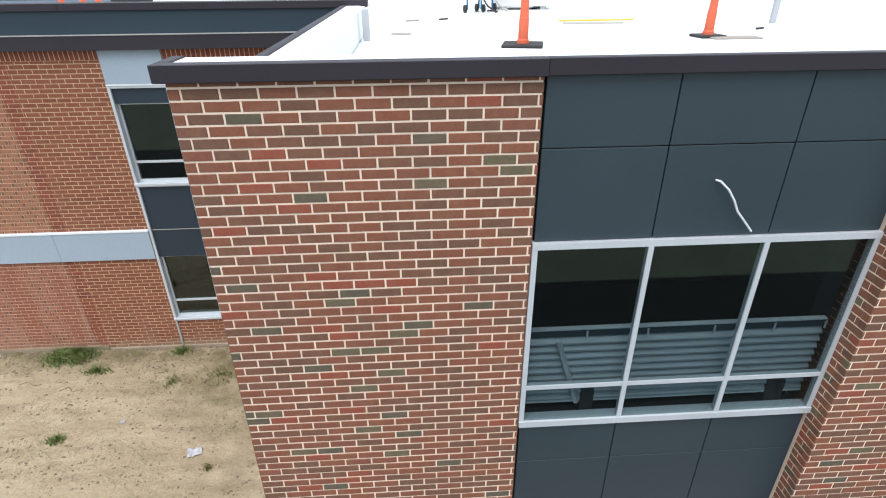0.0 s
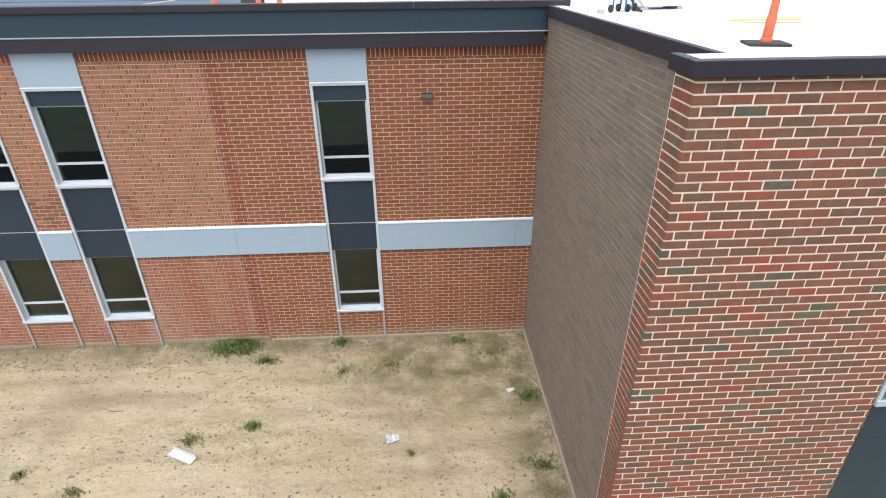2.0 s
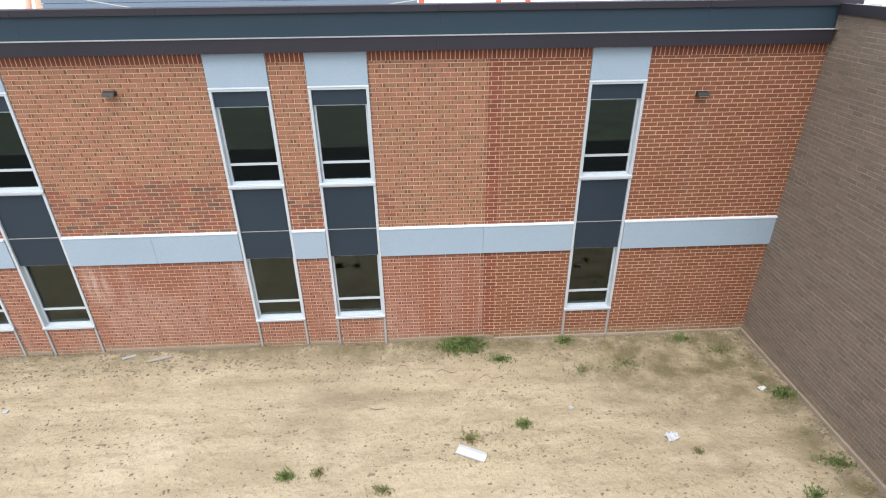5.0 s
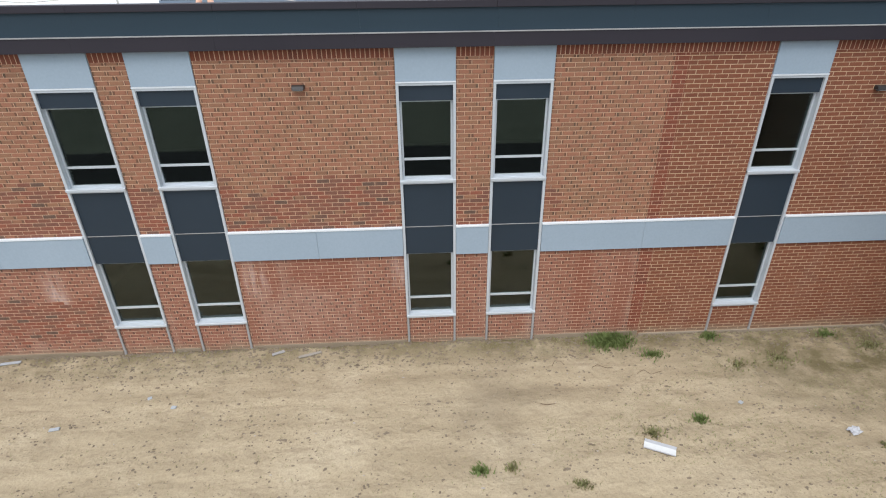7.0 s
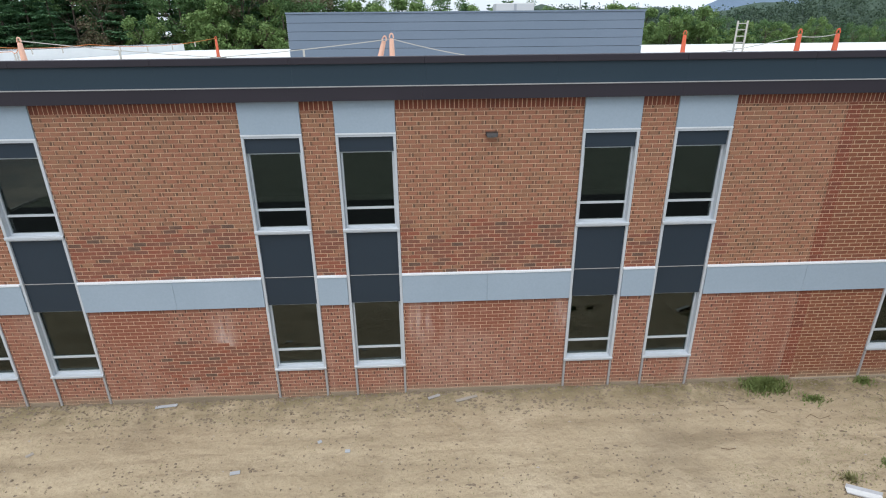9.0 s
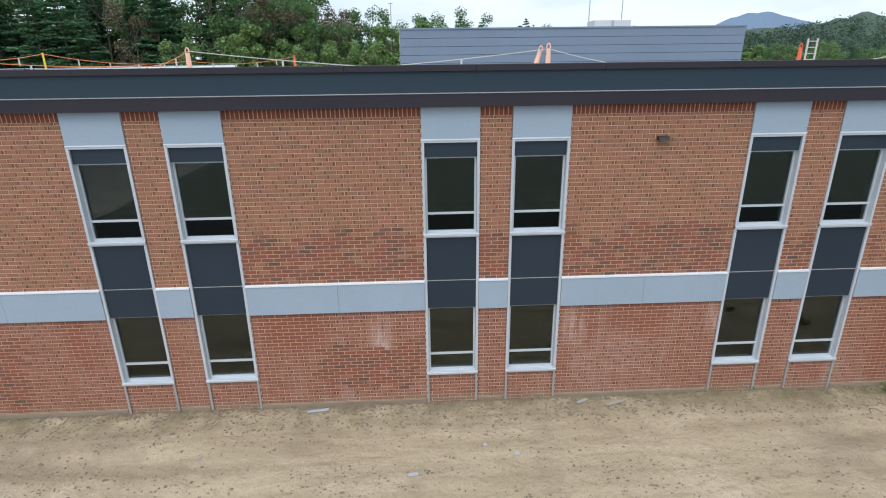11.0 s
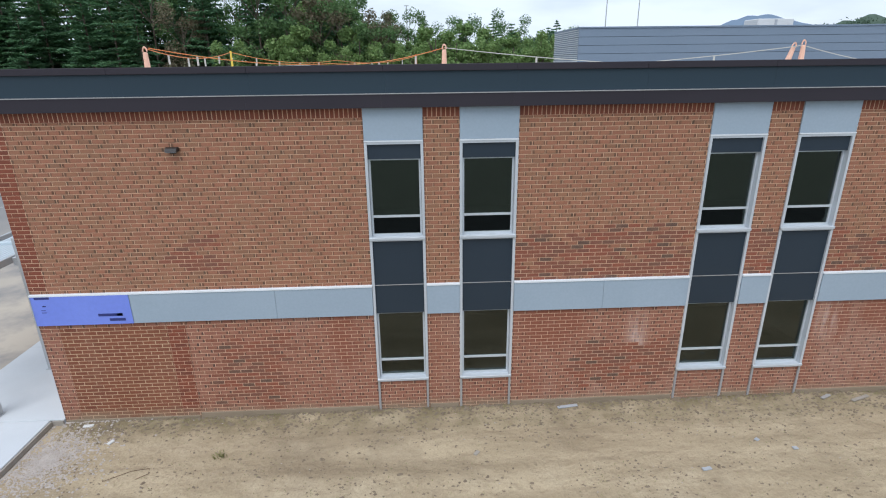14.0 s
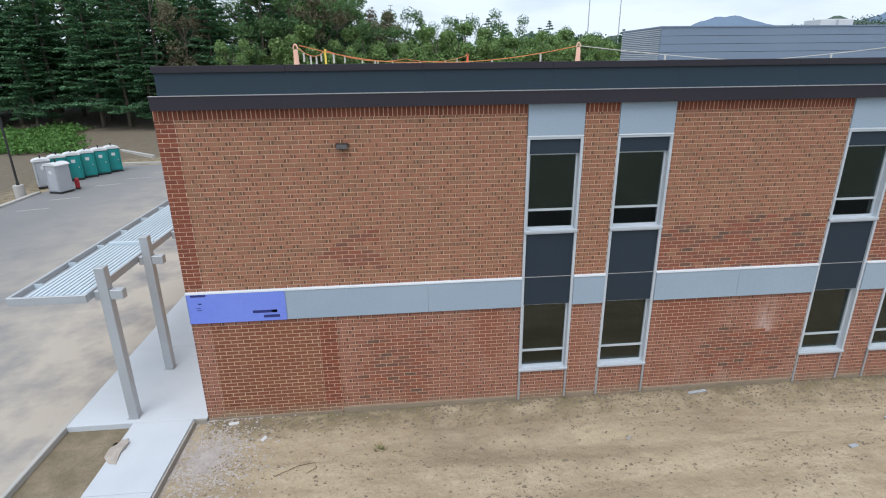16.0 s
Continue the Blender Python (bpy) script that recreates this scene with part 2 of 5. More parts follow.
# near-black colour carries the indoor shade behind the bay window
ROOM_SHADE = surface("room_shade_black", (0.010, 0.011, 0.012), (0.018, 0.018, 0.018), 0.6, 8, 0.9)
DECKING = surface("galvanised_decking", (0.30, 0.33, 0.36), (0.38, 0.41, 0.44), 1.5, 20, 0.5, 0.05, 0.001, 0.2)
# dark grey holds the indoor shade of the rooms behind the strips
ROOM = surface("room_shade_grey", (0.07, 0.075, 0.07), (0.10, 0.10, 0.095), 0.6, 8, 0.9)
MEMBRANE = surface("white_roof_membrane", (0.80, 0.81, 0.80), (0.74, 0.75, 0.74), 0.4, 6, 0.55, 0.1, 0.002, grain=0.08)
CONCRETE = surface("pale_concrete", (0.50, 0.53, 0.56), (0.58, 0.61, 0.64), 0.8, 30, 0.85, 0.2, 0.002, grain=0.15)
ASPHALT = surface("dusty_asphalt", (0.195, 0.192, 0.192), (0.27, 0.262, 0.252), 0.13, 30, 0.9, 0.3, 0.004)

LANE = surface("fresh_dark_asphalt", (0.022, 0.023, 0.025), (0.034, 0.034, 0.035), 0.3, 30, 0.95, 0.3, 0.004)
FOOTING_DIRT = surface("dirt_stained_footing", (0.30, 0.235, 0.165), (0.21, 0.165, 0.11), 1.1, 14, 0.95, 0.3, 0.006)
FOOTING_TAN = surface("dusty_footing", (0.36, 0.29, 0.22), (0.26, 0.21, 0.15), 0.9, 14, 0.95, 0.3, 0.006)
RUSTY_WIRE = surface("rusty_wire", (0.10, 0.055, 0.03), (0.15, 0.085, 0.05), 6, 60, 0.8)


def dust_over(mat, colour, x0, x1):
    """Tan site dust that thickens towards x1, in uneven drifts."""
    n, l = mat.node_tree.nodes, mat.node_tree.links
    b = n["Principled BSDF"]
    old = b.inputs["Base Color"].links[0].from_socket
    p = place(n, l)
    sp, r, a = n.new("ShaderNodeSeparateXYZ"), n.new("ShaderNodeMapRange"), n.new("ShaderNodeMath")
    l.new(p, sp.inputs[0])
    r.inputs["From Min"].default_value, r.inputs["From Max"].default_value, r.inputs["To Max"].default_value = x0, x1, 1.3
    l.new(sp.outputs[0], r.inputs["Value"])
    a.operation = "MULTIPLY"
    l.new(r.outputs["Result"], a.inputs[0])
    l.new(speckle(n, l, p, 0.45, 6.0, 0.3, 0.6), a.inputs[1])
    l.new(mixer(n, l, old, colour, a.outputs[0]), b.inputs["Base Color"])


dust_over(ASPHALT, (0.42, 0.37, 0.31), -56.0, -43.0)
CURB = surface("curb_concrete", (0.40, 0.39, 0.36), (0.5, 0.48, 0.45), 0.7, 25, 0.9)
CANOPY_GREY = surface("brushed_canopy_metal", (0.42, 0.44, 0.46), (0.50, 0.52, 0.54), 0.7, 30, 0.45, 0.03, 0.001, 0.3)
CANOPY_DECK = surface("pale_canopy_deck", (0.55, 0.63, 0.68), (0.62, 0.70, 0.75), 0.7, 30, 0.45, 0.03, 0.001, 0.2)
SIDING = surface("blue_grey_siding", (0.135, 0.175, 0.228), (0.155, 0.195, 0.25), 0.4, 15, 0.5, 0.04, 0.001, 0.1)
BLACK = surface("black_rubber", (0.02, 0.02, 0.022), (0.03, 0.03, 0.03), 2, 40, 0.7)
ORANGE = surface("faded_safety_orange", (0.62, 0.10, 0.04), (0.66, 0.16, 0.08), 1.5, 30, 0.6)
PINK = surface("sun_bleached_orange", (0.74, 0.40, 0.28), (0.78, 0.50, 0.38), 1.5, 30, 0.65)
WHITE = surface("white_paint", (0.68, 0.68, 0.67), (0.60, 0.61, 0.61), 1, 30, 0.5)
DULL_WHITE = surface("dull_white_metal", (0.46, 0.46, 0.48), (0.56, 0.56, 0.58), 8, 30, 0.6)
BANNER = surface("blue_sheathing_film", (0.17, 0.24, 0.72), (0.20, 0.28, 0.78), 0.7, 12, 0.45, 0.1, 0.004)
NAVY = surface("navy_print", (0.02, 0.03, 0.16), (0.03, 0.04, 0.2), 2, 20, 0.5)
TEAL = surface("teal_plastic", (0.01, 0.25, 0.24), (0.02, 0.30, 0.29), 1, 20, 0.45)
GREY_PLASTIC = surface("grey_plastic", (0.38, 0.40, 0.43), (0.46, 0.48, 0.50), 1, 20, 0.5)
RED = surface("red_paint", (0.35, 0.02, 0.03), (0.42, 0.03, 0.04), 2, 20, 0.4)
LAMP_BRONZE = surface("bronze_lamp_housing", (0.03, 0.028, 0.028), (0.045, 0.04, 0.038), 3, 40, 0.45, 0.05, 0.001, 0.3)
LENS = surface("frosted_lens", (0.25, 0.27, 0.28), (0.3, 0.32, 0.33), 5, 40, 0.3)
BLUE_PAINT = surface("blue_equipment_paint", (0.02, 0.14, 0.26), (0.03, 0.2, 0.33), 2, 20, 0.5)
ROPE_ORANGE = surface("orange_rope", (0.62, 0.18, 0.05), (0.66, 0.26, 0.1), 3, 40, 0.8)
ROPE_PALE = surface("pale_rope", (0.42, 0.40, 0.36), (0.5, 0.47, 0.42), 3, 40, 0.8)
YELLOW = surface("yellow_paint", (0.70, 0.48, 0.05), (0.74, 0.55, 0.1), 3, 30, 0.6)
TIMBER = surface("weathered_board", (0.36, 0.33, 0.29), (0.28, 0.25, 0.21), 3, 30, 0.85)
STONE = surface("rubble_stone", (0.44, 0.39, 0.34), (0.31, 0.27, 0.23), 4, 30, 0.9)
RUBBLE = surface("pale_crushed_stone", (0.50, 0.45, 0.41), (0.31, 0.27, 0.24), 5, 30, 0.9)
CLOD = surface("dirt_clod", (0.18, 0.14, 0.10), (0.29, 0.23, 0.165), 3, 30, 0.95)
CABLE = surface("white_cable", (0.75, 0.77, 0.8), (0.7, 0.72, 0.75), 3, 30, 0.5)
BARK = surface("grey_bark", (0.10, 0.08, 0.06), (0.16, 0.13, 0.10), 2, 20, 0.95)


def leaf_paint(name, colours):
    m, n, l, b = shader(name)
    ramp = n.new("ShaderNodeValToRGB")
    e = ramp.color_ramp.elements
    for i, (at, c) in enumerate(colours):
        k = e[i] if i < 2 else e.new(at)
        k.position, k.color = at, rgba(c)
    l.new(chance(n, l), ramp.inputs["Fac"])
    big = speckle(n, l, place(n, l), 0.25, 3.0, 0.35, 0.65)
    k = n.new("ShaderNodeMath")
    k.operation = "MULTIPLY"
    k.inputs[1].default_value = 0.5
    l.new(big, k.inputs[0])
    l.new(mixer(n, l, ramp.outputs["Color"], colours[0][1], k.outputs[0]), b.inputs["Base Color"])
    b.inputs["Roughness"].default_value = 0.7
    thin, both = n.new("ShaderNodeBsdfTranslucent"), n.new("ShaderNodeMixShader")
    l.new(mixer(n, l, ramp.outputs["Color"], colours[-1][1], 0.5), thin.inputs["Color"])
    both.inputs[0].default_value = 0.2
    l.new(b.outputs[0], both.inputs[1])
    l.new(thin.outputs[0], both.inputs[2])
    l.new(both.outputs[0], n["Material Output"].inputs["Surface"])
    return m


PINE = leaf_paint("pine_needles", [(0.0, (0.054, 0.135, 0.069)), (0.5, (0.088, 0.201, 0.092)), (1.0, (0.141, 0.281, 0.121))])
LEAF = leaf_paint("broad_leaves", [(0.0, (0.057, 0.128, 0.041)), (0.5, (0.097, 0.189, 0.061)), (1.0, (0.155, 0.257, 0.095))])
LEAF_PALE = leaf_paint("pale_leaves", [(0.0, (0.120, 0.216, 0.060)), (0.5, (0.180, 0.288, 0.090)), (1.0, (0.252, 0.348, 0.132))])
LEAF_DRY = leaf_paint("dry_leaves", [(0.0, (0.12, 0.105, 0.06)), (0.5, (0.17, 0.13, 0.085)), (1.0, (0.12, 0.15, 0.07))])
LUSH = leaf_paint("lush_undergrowth", [(0.0, (0.058, 0.140, 0.023)), (0.5, (0.095, 0.217, 0.038)), (1.0, (0.140, 0.281, 0.064))])
GRASS = leaf_paint("grass_blades", [(0.0, (0.119, 0.162, 0.043)), (0.5, (0.162, 0.216, 0.065)), (1.0, (0.227, 0.259, 0.097))])
WEED = leaf_paint("weed_leaves", [(0.0, (0.188, 0.188, 0.075)), (0.5, (0.237, 0.237, 0.100)), (1.0, (0.325, 0.288, 0.150))])


def ground_paint():
    """Bare sandy subsoil with tyre ruts along the wall, dark olive patches, pebbles, and turf farther out."""
    m, n, l, b = shader("bare_soil_and_turf")
    p = place(n, l)
    run = place(n, l, (0.16, 1.0, 1.0))
    base = mixer(n, l, (0.48, 0.39, 0.26), (0.37, 0.295, 0.19), speckle(n, l, run, 1.6, 8.0, 0.38, 0.64))
    base = mixer(n, l, base, (0.53, 0.44, 0.305), speckle(n, l, p, 0.5, 6.0, 0.5, 0.72))
    k = n.new("ShaderNodeMath")
    k.operation = "MULTIPLY"
    k.inputs[1].default_value = 0.55
    l.new(speckle(n, l, p, 0.33, 5.0, 0.52, 0.70), k.inputs[0])
    base = mixer(n, l, base, (0.20, 0.155, 0.10), k.outputs[0])
    k = n.new("ShaderNodeMath")
    k.operation = "MULTIPLY"
    k.inputs[1].default_value = 0.35
    l.new(speckle(n, l, p, 7.0, 5.0, 0.56, 0.72), k.inputs[0])
    base = mixer(n, l, base, (0.19, 0.145, 0.095), k.outputs[0])
    rut = speckle(n, l, place(n, l, (0.35, 1.6, 1.0)), 3.2, 7.0, 0.54, 0.70)
    k = n.new("ShaderNodeMath")
    k.operation = "MULTIPLY"
    k.inputs[1].default_value = 0.5
    l.new(rut, k.inputs[0])
    base = mixer(n, l, base, (0.25, 0.19, 0.125), k.outputs[0])
    k = n.new("ShaderNodeMath")
    k.operation = "MULTIPLY"
    k.inputs[1].default_value = 0.7
    l.new(speckle(n, l, p, 8.0, 4.0, 0.64, 0.70), k.inputs[0])
    base = mixer(n, l, base, (0.17, 0.13, 0.085), k.outputs[0])
    fine = speckle(n, l, p, 26.0, 5.0, 0.3, 0.7)
    k = n.new("ShaderNodeMath")
    k.operation = "MULTIPLY"
    k.inputs[1].default_value = 0.36
    l.new(fine, k.inputs[0])
    base = mixer(n, l, base, (0.22, 0.165, 0.11), k.outputs[0])
    # darker olive towards the wall foot, the inner corner and the beds
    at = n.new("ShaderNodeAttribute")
    at.attribute_name = "olive"
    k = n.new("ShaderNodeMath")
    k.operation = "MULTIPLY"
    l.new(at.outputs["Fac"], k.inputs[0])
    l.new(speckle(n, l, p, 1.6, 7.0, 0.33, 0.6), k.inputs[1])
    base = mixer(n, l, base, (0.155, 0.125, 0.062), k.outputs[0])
    bank = n.new("ShaderNodeAttribute")
    bank.attribute_name = "bank"
    base = mixer(n, l, base, (0.13, 0.105, 0.075), bank.outputs["Fac"])
    turf = n.new("ShaderNodeAttribute")
    turf.attribute_name = "turf"
    green = mixer(n, l, (0.135, 0.147, 0.110), (0.19, 0.203, 0.155), speckle(n, l, p, 0.6, 6.0, 0.35, 0.65))
    l.new(mixer(n, l, base, green, turf.outputs["Fac"]), b.inputs["Base Color"])
    b.inputs["Roughness"].default_value = 0.95
    bumped(n, l, b, speckle(n, l, p, 7.0, 7.0, 0.2, 0.8), 0.75, 0.05)
    return m


SOIL = ground_paint()


# ---- mesh helpers ----
def link_mesh(name, bm, mats, parent=None, label=""):
    me = bpy.data.meshes.new(name)
    bm.to_mesh(me)
    bm.free()
    for m in mats if isinstance(mats, (list, tuple)) else [mats]:
        me.materials.append(m)
    ob = new(name, me)
    if parent:
        ob.parent = parent
    if label:
        ob["label"] = label
    return ob


def part(name, bm, material, parent, label=""):
    """Links bm as one mesh under a thing or a part; its places are in the parent's own space."""
    return link_mesh(name, bm, material, parent, label)


def thing(name, label, category, at=(0, 0, 0), turn=0.0, group="", kind=""):
    ob = new(name)
    ob.matrix_world = pose(*at, 0, 0, turn)
    return tagged(ob, label, category, group, kind)


def box(bm, x0, x1, y0, y1, z0, z1, slot=0):
    v = [bm.verts.new(c) for c in ((x0, y0, z0), (x1, y0, z0), (x1, y1, z0), (x0, y1, z0), (x0, y0, z1), (x1, y0, z1), (x1, y1, z1), (x0, y1, z1))]
    for q in ((3, 2, 1, 0), (4, 5, 6, 7), (0, 1, 5, 4), (1, 2, 6, 5), (2, 3, 7, 6), (3, 0, 4, 7)):
        bm.faces.new([v[i] for i in q]).material_index = slot
    return v


def boxes(*sizes, bevel=0.0):
    bm = bmesh.new()
    for s in sizes:
        box(bm, *s)
    if bevel:
        bmesh.ops.bevel(bm, geom=bm.edges[:], offset=bevel, segments=1, affect="EDGES", clamp_overlap=True)
    return bm


def tube(points, radius, sides=6, taper=None, bm=None):
    """A round bar along a line of points."""
    bm = bm or bmesh.new()
    rings = []
    pts = [Vector(p) for p in points]
    for i, p in enumerate(pts):
        d = (pts[min(i + 1, len(pts) - 1)] - pts[max(i - 1, 0)]).normalized()
        a = d.cross(Vector((0.31, 0.2, 0.93))).normalized()
        b = d.cross(a)
        r = radius if taper is None else radius + (taper - radius) * i / (len(pts) - 1)
        rings.append([bm.verts.new(p + r * (math.cos(k * math.tau / sides) * a + math.sin(k * math.tau / sides) * b)) for k in range(sides)])
    for r0, r1 in zip(rings, rings[1:]):
        for k in range(sides):
            bm.faces.new((r0[k], r0[(k + 1) % sides], r1[(k + 1) % sides], r1[k]))
    bm.faces.new(rings[0][::-1])
    bm.faces.new(rings[-1])
    bmesh.ops.recalc_face_normals(bm, faces=bm.faces[:])
    return bm


def lathe(profile, sides=16):
    """A turned form from (radius, height) pairs, closed at both ends."""
    bm = bmesh.new()
    rings = [[bm.verts.new((r * math.cos(k * math.tau / sides), r * math.sin(k * math.tau / sides), z)) for k in range(sides)] for r, z in profile]
    for r0, r1 in zip(rings, rings[1:]):
        for k in range(sides):
            bm.faces.new((r0[k], r0[(k + 1) % sides], r1[(k + 1) % sides], r1[k]))
    bm.faces.new(rings[0][::-1])
    bm.faces.new(rings[-1])
    return bm


def sag(a, b, drop, n=10):
    a, b = Vector(a), Vector(b)
    return [a.lerp(b, i / n) - Vector((0, 0, drop * 4 * (i / n) * (1 - i / n))) for i in range(n + 1)]


# ---- the plan ----
WY = 12.43                      # face of the long brick wall
LEFT, INNER = -39.0, -1.30      # its two ends
TOP = 8.00                      # head of the brickwork
COURSE, UNIT, JOINT = 0.1016, 0.305, 0.0145
BLOCK_BOND = (0.018, 0.2975, 0.0991, 0.0709)   # joint, unit, course and first bed of the forward block
COLUMNS = [(-6.63, -5.31), (-12.945, -11.595), (-15.11, -13.775), (-20.765, -19.40), (-22.87, -21.51), (-28.665, -27.315), (-30.825, -29.49)]
BAND = (2.885, 3.675)
BY = 4.36                       # face of the block that stands forward
BX0, BX1, BX2 = -1.89, 1.07, 4.47
ROOF = 8.2

# ---- ground ----
def ground_height(x, y):
    h = 0.0
    if -39 < x < -1.3 and y < WY:
        f = min(1.0, max(0.0, (x + 39) / 2.0)) * min(1.0, max(0.0, (y - 1.8) / 1.2))
        h += f * (0.05 * noise.noise((x * 0.35, y * 1.1, 0)) + 0.03 * noise.noise((x * 1.3, y * 3.1, 4)) + 0.045 * noise.noise((x * 3.3, y * 5, 9)))
        h += 0.07 * max(0.0, 1 - (WY - y) / 1.2)
        h += 0.045 * math.sin(y * 5.2 + 0.5 * noise.noise((x * 0.2, y * 0.3, 2))) * max(0.0, noise.noise((x * 0.12, y * 0.5, 7)) + 0.15) * f
        if -9.5 < x < -2.0 and y < 9.6:
            h += 0.06 * f * math.sin(x * 6.1 + 1.2 * noise.noise((x * 0.3, y * 0.25, 3))) * max(0.0, noise.noise((x * 0.35, y * 0.3, 13)) + 0.3) * min(1.0, (9.6 - y) / 1.5)
    if x < -46 and y > 56:
        h += 0.055 * max(0.0, y - 60 + 0.12 * (x + 60))
    return h if y < 300 else h * max(0.0, 1 - (y - 300) / 200)


def build_ground():
    xs = sorted({*np.round(np.arange(-44, 1, 0.16), 3), *np.arange(-140, -44, 4.0), *np.arange(1, 60, 6.0), -3000, -1200, -500, -250, 120, 300, 700, 1500, 3000})
    ys = sorted({*np.round(np.arange(-3, WY + 0.4, 0.11), 3), *np.arange(14, 140, 5.0), -3000, -900, -300, -120, -60, -30, -16, -8, -5, 180, 260, 400, 700, 1300, 3000})
    verts = [(x, y, ground_height(x, y)) for y in ys for x in xs]
    w = len(xs)
    faces = [(j * w + i, j * w + i + 1, (j + 1) * w + i + 1, (j + 1) * w + i) for j in range(len(ys) - 1) for i in range(w - 1)]
    me = bpy.data.meshes.new("ground")
    me.from_pydata(verts, [], faces)
    me.materials.append(SOIL)
    olive, turf, bank = (me.attributes.new(k, "FLOAT", "POINT") for k in ("olive", "turf", "bank"))
    dv, tv, bv = [], [], []
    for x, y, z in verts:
        # weights of the olive colour: wall foot, inner corner, side wall, beds
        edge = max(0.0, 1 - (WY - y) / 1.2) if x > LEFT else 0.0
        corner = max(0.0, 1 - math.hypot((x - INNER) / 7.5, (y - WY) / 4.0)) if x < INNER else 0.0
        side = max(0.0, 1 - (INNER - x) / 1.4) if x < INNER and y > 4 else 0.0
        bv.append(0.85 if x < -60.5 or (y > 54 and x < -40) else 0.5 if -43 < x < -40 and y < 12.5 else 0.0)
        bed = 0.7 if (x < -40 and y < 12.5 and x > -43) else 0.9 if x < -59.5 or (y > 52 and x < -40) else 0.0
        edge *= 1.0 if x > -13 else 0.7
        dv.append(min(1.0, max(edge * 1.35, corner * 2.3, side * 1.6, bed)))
        far = max(0.0, min(1.0, (0 - y) / 4.0)) if y < 0 else 0.0
        wood = 1.0 if (y > 100 or x < -120 or x > 70) else 0.0
        tv.append(max(far, wood))
    olive.data.foreach_set("value", dv)
    turf.data.foreach_set("value", tv)
    bank.data.foreach_set("value", bv)
    for p in me.polygons:
        p.use_smooth = True
    return tagged(new("ground", me), "bare sandy soil with tyre ruts and scattered clods", "ground", kind="structure")


build_ground()

# asphalt drive, walk and planting bed at the building's end
road = link_mesh("road", boxes((-60.0, -42.62, -40, 53.0, -0.2, 0.03), (-42.62, -30.0, 40.0, 53.0, -0.2, 0.03)), ASPHALT)
tagged(road, "dusty grey asphalt drive with pale dry patches", "road", kind="structure")
lane = link_mesh("road_lane", boxes((-42.4, 120.0, -6.4, 1.6, -0.2, 0.03)), LANE)
tagged(lane, "dark asphalt service lane along the bare yard", "road", kind="structure")
pavement = thing("pavement", "pale new concrete walk along the building end", "pavement", kind="structure")
for x0, x1, y0, y1 in ((-42.5, -39.02, 12.40, 16.4), (-42.5, -39.02, 16.412, 20.4), (-42.5, -39.02, 20.412, 30.4), (-40.86, -39.36, 9.9, 12.388), (-40.86, -39.36, 7.3, 9.888), (-40.86, -39.36, 2.0, 7.288)):
    part("slab", boxes((x0, x1, y0, y1, -0.1, 0.16), bevel=0.012), CONCRETE, pavement)
for y0 in range(-8, 40, 3):
    if y0 < 12:
        part("curb_stone", boxes((-42.62, -42.5, y0, y0 + 2.99, -0.1, 0.15), bevel=0.015), CURB, pavement)
part("edge_board", boxes((-39.345, -39.30, 2.0, 12.40, -0.05, 0.14)), TIMBER, pavement, "grey form board along the walk")
part("edge_board", boxes((-39.345, -39.02, 12.355, 12.395, -0.05, 0.14)), TIMBER, pavement, "grey form board along the walk")

# ---- roofs ----
roof = link_mesh("roof", boxes((LEFT + 0.2, -0.9, WY + 0.3, 52.0, ROOF - 0.3, ROOF), (-0.896, 40.0, BY + 0.35, 52.0, ROOF - 0.3, ROOF), (-1.1, -0.9, BY + 0.5, WY + 0.29, ROOF - 0.3, ROOF)), MEMBRANE)
tagged(roof, "flat roof under a white membrane", "roof", kind="structure")

# ---- the long brick wall ----
wall = link_mesh("wall_long", bmesh.new(), MORTAR_OLD)
tagged(wall, "weathered two-storey brick wall with narrow window strips", "wall", kind="structure")


def wall_core():
    """The backing, with openings for the window strips; its face is the mortar."""
    spans, x = [], LEFT
    for a, b in sorted(COLUMNS):
        spans.append((x, a))
        x = b
    spans.append((x, INNER))
    bm = bmesh.new()
    for a, b in spans:
        box(bm, a, b, WY + 0.008, WY + 0.3, -0.3, TOP + 0.1)
    for a, b in COLUMNS:
        box(bm, a, b, WY + 0.008, WY + 0.3, -0.3, 0.94)
        box(bm, a, b, WY + 0.12, WY + 0.3, TOP - 0.1, TOP + 0.1)
    return spans, bm


SPANS, core = wall_core()
part("backing", core, [MORTAR_OLD], wall, "tan mortar joints")

for x0, x1, z0, z1 in ((-8.59, -6.632, 0.95, BAND[0]), (-5.308, INNER, 0.95, BAND[0]), (-8.59, INNER, 0.0, 0.94), (-8.59, -6.632, BAND[1], 7.69), (-5.308, INNER, BAND[1], 7.69), (-38.55, -35.96, 0.1, 2.66)):
    part("pointing", boxes((x0, x1, WY + 0.0045, WY + 0.0075, z0, z1)), MORTAR_PALE, wall, "pale new mortar joints")
part("footing", boxes((-8.56, INNER - 0.07, WY - 0.03, WY + 0.004, -0.2, 0.115), bevel=0.01), FOOTING_TAN, wall, "dusty concrete footing")
for a, b in ((LEFT + 0.02, -35.54), (-35.5, -30.86), (-29.45, -28.7), (-27.28, -22.9), (-21.47, -20.8), (-19.36, -15.15), (-13.74, -12.98), (-11.56, -8.6)):
    part("footing", boxes((a, b, WY - 0.022, WY + 0.004, -0.2, 0.20 if a > -35.52 else 0.12), bevel=0.008), FOOTING_DIRT, wall, "footing caked with dry soil")

